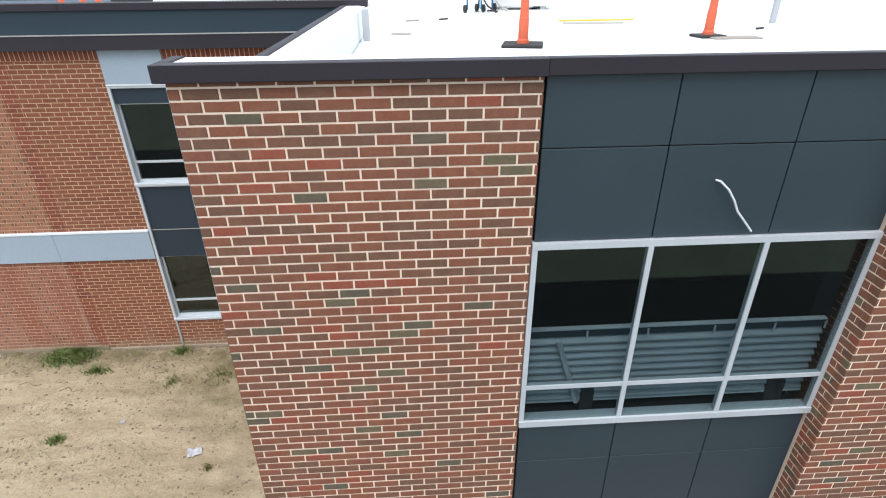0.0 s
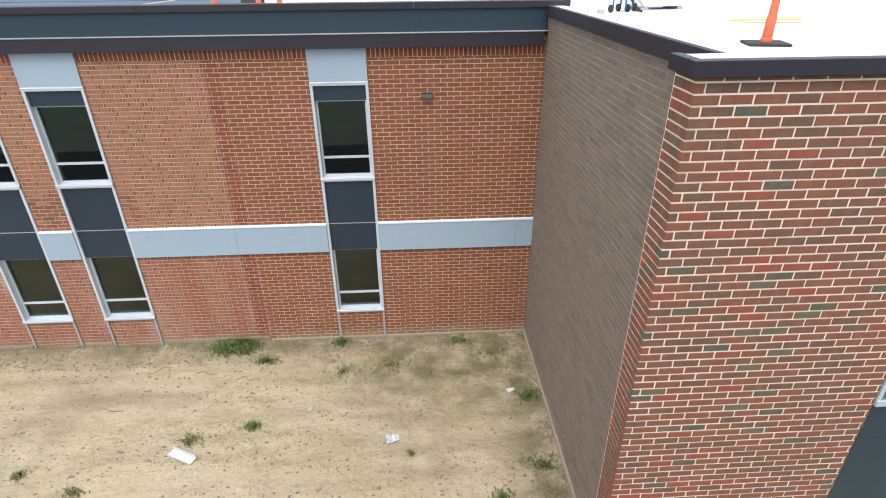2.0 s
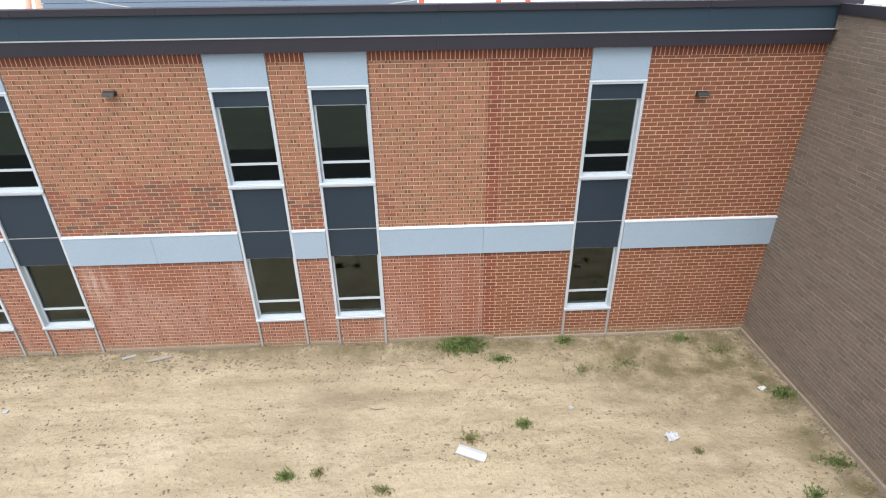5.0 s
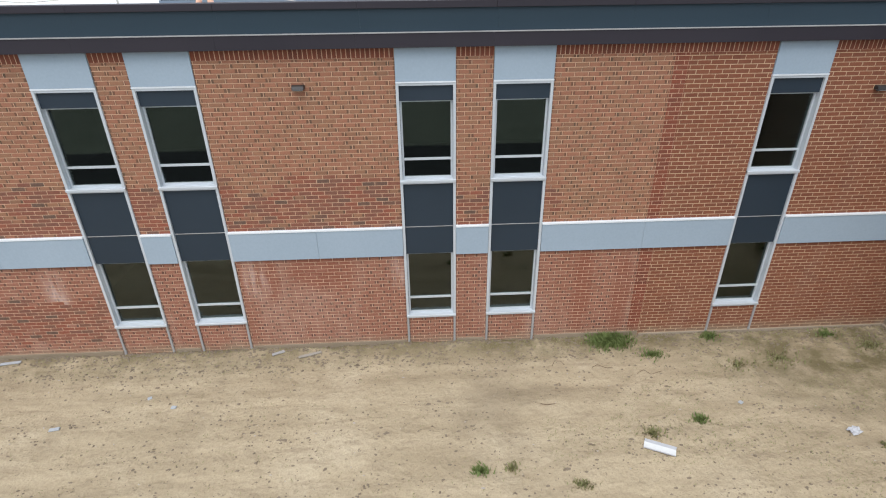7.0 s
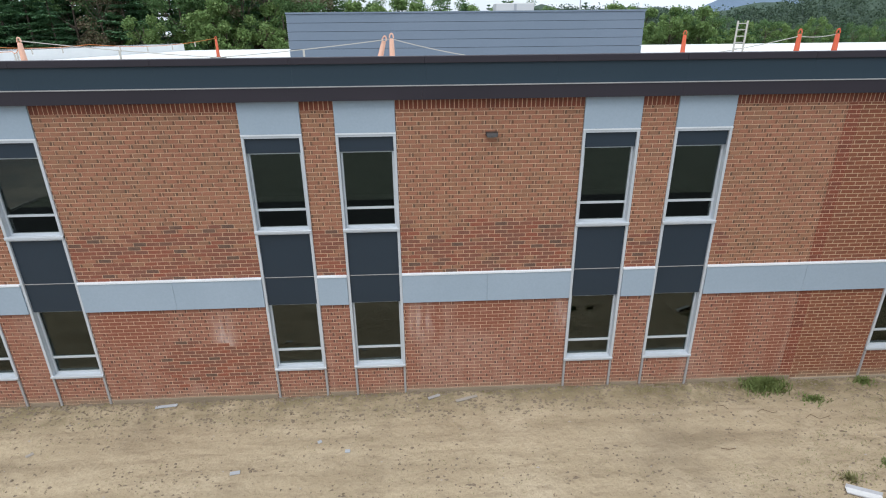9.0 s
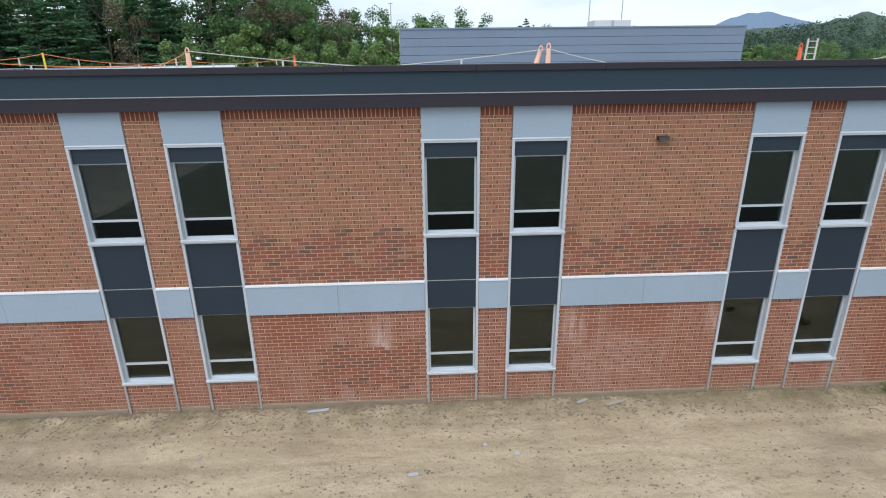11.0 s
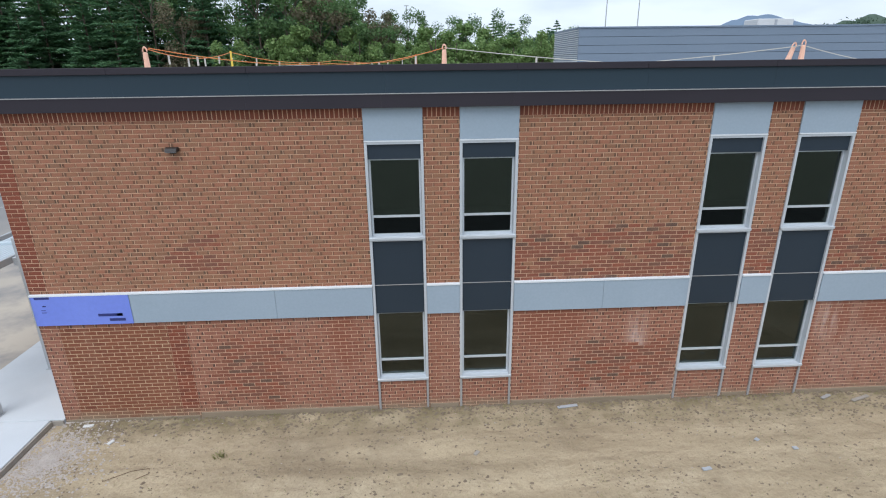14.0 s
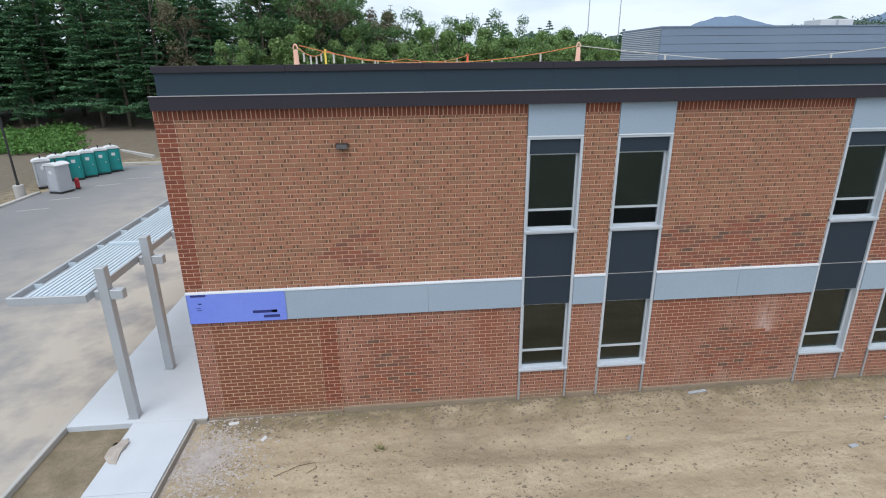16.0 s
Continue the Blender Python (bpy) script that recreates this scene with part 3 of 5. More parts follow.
SOOT_PATCHES = [(-19.5, -15.0, 3.4, 5.0), (-27.4, -22.7, 3.4, 5.1), (-13.9, -12.8, 3.4, 4.8), (-21.7, -20.6, 3.4, 4.8), (-35.8, -34.2, 4.0, 5.1),
                (-25.9, -22.8, 0.5, 1.85), (-34.95, -32.8, 0.2, 2.4), (-11.7, -11.1, 3.8, 4.6)]


def brick_kind(x, z):
    """Which brick the mason, or later repair, put at a place on the long wall."""
    r = random.random()
    if x > -8.58:
        return 2
    if x > -8.92:
        return 3
    if x < -38.55 and z > 3.7:
        return 3
    if z < 2.68 and x < -35.5:
        return 3 if x > -35.95 else 2 if x > -38.55 else 1
    for a, b, c, d in SOOT_PATCHES:
        if a < x < b and c < z < d:
            edge = min(x - a, b - x, 1.5 * (z - c), 1.2 * (d - z)) + 0.7 * noise.noise((x * 0.9, z * 0.9, 5))
            if edge > 0.25 and r < 0.88 or edge > 0.0 and r < 0.45:
                return 4
    return 1 if z < BAND[0] else 0


BRICKS = [BRICK_TAN, BRICK_PINK, BRICK_ORANGE, BRICK_DEEP, BRICK_SOOT, BRICK_TAN_END, BRICK_PINK_END]
END_SLOT = {0: 5, 1: 6}          # kinds whose ends are flashed dark


def brick_faces(verts, faces, slots, x0, x1, z0, z1, front, back, slot, axis="y", flashed=None, ends=(0.0, 0.0)):
    """One brick with an eased front edge; its front may have two dark flashed ends of the given lengths. axis: the way it looks."""
    e = min(0.004, (x1 - x0) / 4)
    ring = [(x0, back, z0), (x1, back, z0), (x1, back, z1), (x0, back, z1), (x0, front + e, z0), (x1, front + e, z0), (x1, front + e, z1), (x0, front + e, z1),
            (x0 + e, front, z0 + e), (x1 - e, front, z0 + e), (x1 - e, front, z1 - e), (x0 + e, front, z1 - e)]
    k = len(verts)
    verts.extend(ring if axis == "y" else [(b, a, c) for a, b, c in ring])
    for q in ((0, 1, 5, 4), (1, 2, 6, 5), (2, 3, 7, 6), (3, 0, 4, 7), (4, 5, 9, 8), (5, 6, 10, 9), (6, 7, 11, 10), (7, 4, 8, 11), (8, 9, 10, 11)):
        if q == (8, 9, 10, 11) and flashed is not None:
            a, b = x0 + e + ends[0], x1 - e - ends[1]
            verts.extend([(a, front, z0 + e), (b, front, z0 + e), (b, front, z1 - e), (a, front, z1 - e)])
            for w, t in (((8, 12, 15, 11), flashed), ((12, 13, 14, 15), slot), ((13, 9, 10, 14), flashed)):
                faces.append(tuple(k + i for i in w))
                slots.append(t)
            continue
        faces.append(tuple(k + i for i in (q if axis == "y" else q[::-1])))
        slots.append(slot)


def mesh_of(name, verts, faces, slots, mats):
    me = bpy.data.meshes.new(name)
    me.from_pydata(verts, [], faces)
    for m in mats:
        me.materials.append(m)
    me.polygons.foreach_set("material_index", slots)
    return me


def lay(a, b, z0, z1, kind, start=0.0, wobble=0.0025, gap=JOINT, unit=UNIT, course=COURSE, foot=0.02):
    """Running bond between a and b: (x0, x1, z0, z1, slot, proud)."""
    out, row = [], round((z0 - foot) / course)
    z = foot + row * course
    while z < z1 - 0.03:
        x = math.floor((a - start) / unit) * unit + start - (unit / 2 if row % 2 else 0)
        while x < b:
            p, q = max(x, a), min(x + unit - gap, b)
            if q - p > 0.008 and z >= z0 - 0.01:
                out.append((p, q, z, min(z + course - gap, z1), kind((p + q) / 2, z), random.uniform(-wobble, wobble)))
            x += unit
        z += course
        row += 1
    return out


SHARED = {}


def dark_ends(width):
    """The lengths of a brick's two flashed ends."""
    if width < 0.2:
        return (0.02, 0.012) if width > 0.06 else (width * 0.2, width * 0.2)
    return random.choice(((0.04, 0.03), (0.022, 0.05), (0.05, 0.008), (0.008, 0.045), (0.03, 0.03), (0.006, 0.006)))


def brick_object(parent, x0, x1, z0, z1, front, back, mats, slot, axis="y", name="brick"):
    """A brick as an object of its own; alike bricks share one mesh."""
    ends = dark_ends(x1 - x0) if len(mats) > 2 and slot in END_SLOT else None
    key = (round(x1 - x0, 3), round(z1 - z0, 3), mats[slot].name, axis, round(back - front, 3), ends)
    if key not in SHARED:
        v, f, s = [], [], []
        w, h = (x1 - x0) / 2, (z1 - z0) / 2
        brick_faces(v, f, s, -w, w, -h, h, 0.0, back - front, 0, axis, 1 if ends else None, ends)
        SHARED[key] = mesh_of(name, v, f, s, [mats[slot], mats[END_SLOT[slot]]] if ends else [mats[slot]])
    ob = new(name, SHARED[key])
    ob.location = ((x0 + x1) / 2, front, (z0 + z1) / 2) if axis == "y" else (front, (x0 + x1) / 2, (z0 + z1) / 2)
    ob.parent = parent
    return ob


def brickwork(parent, pieces, face, mats, near, axis="y", back=0.02):
    """The pieces in the near stretch become objects (300 at most); the rest is one joined mesh."""
    picked = [p for p in pieces if near(p)][:300]
    chosen = set(picked)
    for x0, x1, z0, z1, slot, proud in picked:
        brick_object(parent, x0, x1, z0, z1, face + proud, face + back, mats, slot, axis)
    v, f, s = [], [], []
    for x0, x1, z0, z1, slot, proud in pieces:
        if (x0, x1, z0, z1, slot, proud) not in chosen:
            brick_faces(v, f, s, x0, x1, z0, z1, face + proud, face + back, slot, axis, END_SLOT.get(slot) if len(mats) > 2 else None, dark_ends(x1 - x0))
    rest = new("bricks", mesh_of("bricks", v, f, s, mats))
    rest.parent = parent
    tagged(rest, kind="stuff")


def build_long_wall():
    pieces = []
    soldier = TOP - 0.305
    for a, b in SPANS:
        for z0, z1, joints in ((BAND[1], soldier, (-38.58, -8.92, -8.60)), (-0.2, BAND[0], (-38.55, -35.95, -35.5, -8.92, -8.58))):
            cuts = [a, *(c for c in joints if a < c < b), b]
            for p, q in zip(cuts, cuts[1:]):
                pieces += lay(p + (0.002 if p != a else 0), q - (0.004 if q != b else 0), z0, z1, brick_kind)
        n = max(1, round((b - a) / COURSE))
        w = (b - a) / n
        for i in range(n):
            pieces.append((a + i * w + JOINT * 0.65, a + (i + 1) * w - JOINT * 0.65, soldier + 0.006, TOP, 3, random.uniform(-0.002, 0.002)))
    for a, b in COLUMNS:
        pieces += lay(a + 0.06, b - 0.06, -0.2, 0.93, brick_kind)
    brickwork(wall, pieces, WY, BRICKS, lambda p: -21.4 < p[0] < -11.0 and 5.6 < p[2] < 7.3)


# ---- window strips ----
def window_strip(x0, x1):
    """One tall strip: pale head panel, upper sash, charcoal spandrels, lower sash, and grey side strips to the ground."""
    w = x1 - x0
    strip = thing("window_strip", "tall aluminium window strip with charcoal spandrel panels", "window", ((x0 + x1) / 2, WY, 0), kind="structure")
    h = w / 2
    part("head_panel", boxes((-h + 0.004, h - 0.004, -0.03, 0.10, 7.20, 7.97), bevel=0.004), PANEL_PALE, strip, "pale grey metal head panel")
    part("head_flashing", boxes((-h, h, -0.045, 0.10, 7.165, 7.196)), FLASHING, strip)
    for s in (-1, 1):
        a, b = sorted((s * h, s * (h - 0.065)))
        part("jamb", boxes((a, b, -0.035, 0.18, 0.955, 7.16), bevel=0.004), ALUMINIUM, strip)
        part("side_strip", boxes((a + 0.005, b - 0.005, -0.03, 0.008, 0.0, 0.95)), GREY_STRIP, strip, "dull grey strip run down to the ground")
    part("head_rail", boxes((-h + 0.066, h - 0.066, -0.03, 0.10, 7.11, 7.16)), ALUMINIUM, strip)
    part("transom_panel", boxes((-h + 0.066, h - 0.066, 0.02, 0.09, 6.77, 7.108)), PANEL_SPANDREL, strip)
    part("spandrel", boxes((-h + 0.066, h - 0.066, 0.015, 0.09, 3.678, 4.815)), PANEL_SPANDREL, strip)
    part("spandrel_joint", boxes((-h + 0.066, h - 0.066, 0.003, 0.09, 3.660, 3.676)), GREY_STRIP, strip)
    part("spandrel", boxes((-h + 0.066, h - 0.066, 0.015, 0.09, 2.905, 3.658)), PANEL_SPANDREL, strip)
    for bottom, middle, top, sill in ((4.965, 5.395, 6.735, 4.82), (1.09, 1.525, 2.862, 0.955)):
        sash = part("sash", boxes((-h + 0.07, h - 0.07, 0.09, 0.17, top, top + 0.03), (-h + 0.07, h - 0.07, 0.09, 0.17, bottom - 0.05, bottom),
                                  (-h + 0.07, -h + 0.115, 0.09, 0.17, bottom, top), (h - 0.115, h - 0.07, 0.09, 0.17, bottom, top),
                                  (-h + 0.115, h - 0.115, 0.095, 0.165, middle - 0.025, middle + 0.025)), ALUMINIUM, strip)
        for z0, z1 in ((bottom, middle - 0.025), (middle + 0.025, top)):
            p = part("pane", boxes((-h + 0.115, h - 0.115, 0.13, 0.14, z0, z1)), GLASS, sash, "dark tinted glass pane")
            p.visible_shadow = False
        part("sill", boxes((-h - 0.0, h + 0.0, -0.07, 0.17, sill + 0.03, bottom - 0.052), (-h + 0.066, h - 0.066, -0.05, 0.09, sill, sill + 0.029), bevel=0.004), ALUMINIUM, strip)
    return strip


for a, b in COLUMNS:
    window_strip(a, b)


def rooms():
    """Added plain rooms behind the glass, shade in their colour: floors, back wall, cross walls."""
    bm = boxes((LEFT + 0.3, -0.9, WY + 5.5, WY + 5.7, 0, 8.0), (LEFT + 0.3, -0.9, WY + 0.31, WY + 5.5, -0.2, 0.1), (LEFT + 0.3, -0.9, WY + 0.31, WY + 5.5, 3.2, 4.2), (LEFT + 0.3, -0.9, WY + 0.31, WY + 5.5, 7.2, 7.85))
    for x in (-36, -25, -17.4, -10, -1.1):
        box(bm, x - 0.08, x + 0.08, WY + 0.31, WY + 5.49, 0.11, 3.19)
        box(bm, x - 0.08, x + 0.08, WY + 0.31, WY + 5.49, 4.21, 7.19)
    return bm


tagged(link_mesh("wall_inside", rooms(), ROOM), "added room walls and floors behind the glass, coloured dark for shade", "wall", kind="structure")

# pale band between the storeys
band = thing("trim_band", "pale grey metal band with a white top flashing", "trim", kind="structure")
for a, b in SPANS:
    cuts = [a + 0.003] + {(-39.0, -30.825): [-36.67, -33.2], (-27.315, -22.87): [-25.05], (-19.40, -15.11): [-17.25], (-11.595, -6.63): [-8.95], (-5.31, -1.30): [-1.75]}.get((a, b), []) + [b - 0.003]
    for p, q in zip(cuts, cuts[1:]):
        part("band_panel", boxes((p + 0.002, q - 0.002, WY - 0.06, WY + 0.006, BAND[0], BAND[1] - 0.03), bevel=0.003), PANEL_PALE, band)
    part("top_flashing", boxes((a + 0.003, b - 0.003, WY - 0.075, WY + 0.006, BAND[1] - 0.028, BAND[1] + 0.02), bevel=0.004), FLASHING, band, "white metal drip flashing")
# fascia and coping of the long roof
fascia = thing("trim_fascia", "dark bronze and slate metal roof fascia", "trim", kind="structure")
for i in range(13):
    a, b = LEFT - 0.08 + i * 2.9, min(LEFT - 0.08 + (i + 1) * 2.9, INNER)
    a += 0.12 if i == 0 else 0.0
    part("lower_fascia", boxes((a, b - 0.002, WY - 0.16, WY + 0.3, 7.915, 8.20)), FASCIA_BROWN, fascia)
    part("fascia_panel", boxes((a + (0.14 if i == 0 else 0.1), b + 0.098 if i < 12 else INNER - 0.01, WY - 0.03, WY + 0.3, 8.217, 8.668)), FASCIA_BLUE, fascia, "slate blue metal fascia panel")
    part("coping", boxes((a + (0.11 if i == 0 else 0.06), b + 0.058 if i < 12 else -0.85, WY - 0.075, WY + 0.36, 8.67, 8.81), bevel=0.006), FASCIA_BROWN, fascia)
part("ledge_flashing", boxes((LEFT + 0.03, INNER, WY - 0.175, WY - 0.03, 8.202, 8.215)), GREY_STRIP, fascia)
part("side_fascia", boxes((LEFT + 0.04, LEFT + 0.2, WY + 0.302, 50, 7.92, 8.19)), FASCIA_BROWN, fascia)
part("side_coping", boxes((LEFT + 0.1, LEFT + 0.2, WY + 0.362, 50, 8.195, 8.77)), FASCIA_BLUE, fascia)
part("side_upstand", boxes((LEFT + 0.202, LEFT + 0.32, WY + 0.37, 50, ROOF - 0.02, 8.74), (LEFT + 0.11, LEFT + 0.2, WY + 0.37, 50, 8.772, 8.785)), MEMBRANE, fascia, "white membrane turned up the parapet")
part("back_upstand", boxes((LEFT + 0.33, -1.4, WY + 0.302, WY + 0.40, ROOF - 0.02, 8.62)), MEMBRANE, fascia, "white membrane turned up the parapet")
side = link_mesh("wall_end", boxes((LEFT + 0.008, LEFT + 0.3, WY + 0.302, 50, -0.3, 7.98)), MORTAR_OLD)
tagged(side, "brick end wall of the long building", "wall", kind="structure")


# ---- the block that stands forward ----
def block_kind(x, z):
    return 0


def build_block():
    pier = link_mesh("wall_pier", boxes((BX0 + 0.008, BX1 - 0.008, BY + 0.008, BY + 0.414, -0.3, 8.63)), MORTAR_NEW)
    tagged(pier, "red and olive brick pier with pale mortar joints", "wall", kind="structure")
    front = lay(BX0, BX1, -0.2, 8.63, block_kind, -1.6345, 0.003, *BLOCK_BOND)
    brickwork(pier, front, BY, [BRICK_BLEND], lambda p: p[2] > 5.55, back=0.09)
    ret = []
    gap, unit, course, foot = BLOCK_BOND
    for row in range(-2, 87):
        z, y = foot + row * course, BY + 0.092
        for w in ((0.10, 0.205) if row % 2 else (0.205, 0.10)):
            ret.append((y + 0.006, y + w - 0.006, z, min(z + course - gap, 8.63), 0, 0.0))
            y += w
    brickwork(pier, ret, BX0, [BRICK_BLEND], lambda p: p[2] > 4.0, "x")
    return pier


def build_right_pier():
    pier = link_mesh("wall_pier_right", boxes((BX2 + 0.008, 9.0, BY - 0.222, BY + 0.4, -0.3, 8.63)), MORTAR_NEW)
    tagged(pier, "red and olive brick pier beside the window bay", "wall", kind="structure")
    front = lay(BX2, 7.2, 2.0, 8.63, block_kind, 0.05, 0.003, *BLOCK_BOND)
    brickwork(pier, front, BY - 0.23, [BRICK_BLEND], lambda p: p[0] < 5.6 and 3.4 < p[2] < 7.2, back=0.09)
    ret = []
    gap, unit, course, foot = BLOCK_BOND
    for row in range(20, 87):
        z, y = foot + row * course, BY - 0.138
        for w in ((0.05, 0.10) if row % 2 else (0.15,)):
            ret.append((y + 0.006, y + w - 0.006, z, min(z + course - gap, 8.63), 0, 0.0))
            y += w
    brickwork(pier, ret, BX2, [BRICK_BLEND], lambda p: p[2] > 3.4, "x")


def build_brown_wall():
    w = link_mesh("wall_brown", boxes((INNER + 0.006, INNER + 0.3, BY + 0.416, WY + 0.29, -0.3, 8.5)), MORTAR_BROWN)
    tagged(w, "dull grey-brown brick side wall", "wall", kind="structure")
    rows = lay(BY + 0.43, WY - 0.004, -0.2, 8.5, block_kind, 0.0, 0.004)
    brickwork(w, rows, INNER, [BRICK_BROWN], lambda p: p[0] < 6.6 and p[2] > 5.2, "x")
    part("coping", boxes((INNER - 0.07, INNER + 0.02, BY + 0.36, WY - 0.09, 8.5, 8.72), bevel=0.006), FASCIA_BROWN, w, "dark bronze metal coping")
    part("upstand", boxes((INNER + 0.022, INNER + 0.30, BY + 0.36, WY + 0.28, 8.502, 8.70), (INNER + 0.302, INNER + 0.40, BY + 0.43, WY + 0.28, ROOF - 0.1, 8.69)), MEMBRANE, w, "white membrane turned up the parapet")
    part("footing", boxes((INNER - 0.06, INNER - 0.001, BY + 0.42, WY - 0.01, -0.2, 0.11), bevel=0.01), FOOTING_TAN, w, "dusty concrete footing")


def build_bay():
    """Charcoal panels above and below a three-light window."""
    bay = thing("window_bay", "aluminium three-light window between charcoal panels", "window", (0, BY, 0), kind="structure")
    lights = [(1.09, 2.21), (2.21, 3.34), (3.34, 4.45)]
    for a, b in lights:
        for z0, z1 in ((8.025, 8.63), (7.135, 8.015)):
            part("panel", boxes((a + 0.006, b - 0.006, 0.02, 0.10, z0, z1), bevel=0.003), PANEL_DARK, bay)
        for z0, z1 in ((4.22, 4.80), (2.6, 4.21)):
            part("panel", boxes((a + 0.006, b - 0.006, 0.02, 0.10, z0, z1), bevel=0.003), PANEL_DARK, bay)
    part("panel_backing", boxes((1.075, 4.466, 0.10, 0.3, 7.14, 8.6), (1.075, 4.466, 0.10, 0.3, 2.0, 4.79)), BLACK, bay)
    frame_part = part("window_frame", boxes((1.075, 4.465, -0.02, 0.12, 7.06, 7.125), (1.075, 4.465, -0.03, 0.12, 4.81, 4.89), (1.075, 1.127, -0.015, 0.06, 4.892, 7.058), (4.413, 4.465, -0.015, 0.06, 4.892, 7.058)), ALUMINIUM, bay)
    for x in (2.21, 3.34):
        part("mullion", boxes((x - 0.026, x + 0.026, -0.02, 0.05, 4.892, 7.058), bevel=0.003), ALUMINIUM, bay)
    for a, b in ((1.128, 2.183), (2.237, 3.313), (3.367, 4.412)):
        part("transom", boxes((a, b, -0.012, 0.05, 5.345, 5.398)), ALUMINIUM, bay)
        for z0, z1 in ((4.892, 5.338), (5.402, 7.056)):
            p = part("pane", boxes((a, b, -0.004, 0.006, z0, z1)), GLASS_CLEAR, bay, "dark tinted glass pane")
            p.visible_shadow = False
    room = link_mesh("wall_bay_room", boxes((1.0, 5.3, BY + 3.4, BY + 3.6, 4.3, 7.9), (1.0, 5.3, BY + 0.31, BY + 3.4, 4.3, 4.5), (1.0, 5.3, BY + 0.31, BY + 3.4, 7.3, 7.5), (0.9, 0.999, BY + 0.31, BY + 3.6, 4.3, 7.9), (5.301, 5.4, BY + 0.31, BY + 3.6, 4.3, 7.9)), ROOM_SHADE)
    tagged(room, "added room behind the bay window, coloured near black for shade", "wall", kind="structure")
    # added black strips that keep the pier sides dark, as if in shade
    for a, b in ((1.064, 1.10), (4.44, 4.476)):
        part("shade_lining", boxes((a, b, 0.062, 0.43, 4.80, 7.13)), BLACK, bay)
    deck = thing("metal_decking", "grey ribbed metal decking standing inside the window", "decking", (0, BY + 0.16, 4.792))
    for i in range(9):
        z = 0.215 + i * 0.098
        bm = bmesh.new()
        ends = [[bm.verts.new((x, y, z + h)) for y, h in ((0.05, 0.0), (0.0, 0.008), (0.0, 0.03), (0.05, 0.085))] for x in (1.13, 4.42)]
        for k in range(4):
            bm.faces.new((ends[0][k], ends[0][(k + 1) % 4], ends[1][(k + 1) % 4], ends[1][k]))
        bm.faces.new(ends[0][::-1])
        bm.faces.new(ends[1])
        bmesh.ops.recalc_face_normals(bm, faces=bm.faces[:])
        part("rib", bm, DECKING, deck)
    part("sheet", boxes((1.13, 4.42, 0.052, 0.066, 0.205, 1.10)), PANEL_SPANDREL, deck)
    part("header", boxes((1.13, 4.42, 0.02, 0.05, 1.098, 1.195), bevel=0.004), PANEL_DARK, deck)
    part("top_rail", boxes((1.13, 4.42, 0.0, 0.06, 1.197, 1.212)), ALUMINIUM, deck)
    part("bottom_rail", boxes((1.13, 4.42, 0.0, 0.05, 0.195, 0.212)), ALUMINIUM, deck)
    for x in (1.77, 2.43, 3.16, 3.83, 4.40):
        part("clip", boxes((x, x + 0.018, -0.012, 0.0, 1.09, 1.185)), ALUMINIUM, deck)
    part("brace", tube([(1.47, -0.03, 1.09), (1.75, -0.03, 0.21)], 0.03, 4), ALUMINIUM, deck)
    for a, b in ((1.80, 1.95), (3.98, 4.19)):
        part("leg", boxes((a, b, -0.02, 0.13, 0.0, 0.37)), BLACK, deck)
    return bay


def build_block_coping():
    c = thing("trim_coping", "dark bronze metal coping round the block roof", "trim", kind="structure")
    part("coping", boxes((BX0 - 0.07, 1.085, BY - 0.07, BY + 0.06, 8.632, 8.77), bevel=0.006), FASCIA_BROWN, c)
    part("coping", boxes((BX0 - 0.07, BX0 + 0.03, BY + 0.062, BY + 0.42, 8.632, 8.77), bevel=0.006), FASCIA_BROWN, c)
    part("upstand", boxes((BX0 + 0.032, 14.0, BY + 0.062, BY + 0.425, 8.634, 8.755)), MEMBRANE, c, "white membrane turned up the parapet")
    part("coping", boxes((1.087, 6.0, BY - 0.045, BY + 0.06, 8.632, 8.77), bevel=0.006), FASCIA_BROWN, c)
    part("coping", boxes((6.002, 14.0, BY - 0.30, BY + 0.06, 8.632, 8.77), bevel=0.006), FASCIA_BROWN, c)


build_bay()
build_block_coping()


# ---- on the long wall ----
def wall_lamp(x, z):
    lamp = thing("wall_lamp", "small dark bronze wall lamp on the brick wall", "lamp", (x, WY, z), group="wall lamps on the long wall")
    bm = bmesh.new()
    v = [bm.verts.new(c) for c in ((-0.14, 0.0, -0.04), (0.14, 0.0, -0.04), (0.14, 0.0, 0.055), (-0.14, 0.0, 0.055), (-0.13, -0.15, -0.04), (0.13, -0.15, -0.04), (0.13, -0.11, 0.04), (-0.13, -0.11, 0.04))]
    for q in ((0, 1, 5, 4), (1, 2, 6, 5), (2, 3, 7, 6), (3, 0, 4, 7), (4, 5, 6, 7), (3, 2, 1, 0)):
        bm.faces.new([v[i] for i in q])
    bmesh.ops.recalc_face_normals(bm, faces=bm.faces[:])
    bmesh.ops.bevel(bm, geom=bm.edges[:], offset=0.008, segments=1, affect="EDGES")
    part("housing", bm, LAMP_BRONZE, lamp)
    part("lens", boxes((-0.11, 0.11, -0.14, -0.03, -0.055, -0.041), bevel=0.004), LENS, lamp, "frosted glass lens")
    part("back_plate", boxes((-0.07, 0.07, -0.02, -0.001, -0.085, -0.057), bevel=0.003), LAMP_BRONZE, lamp)


for x, z in ((-3.98, 6.86), (-17.22, 7.12), (-35.05, 7.08)):
    wall_lamp(x, z)

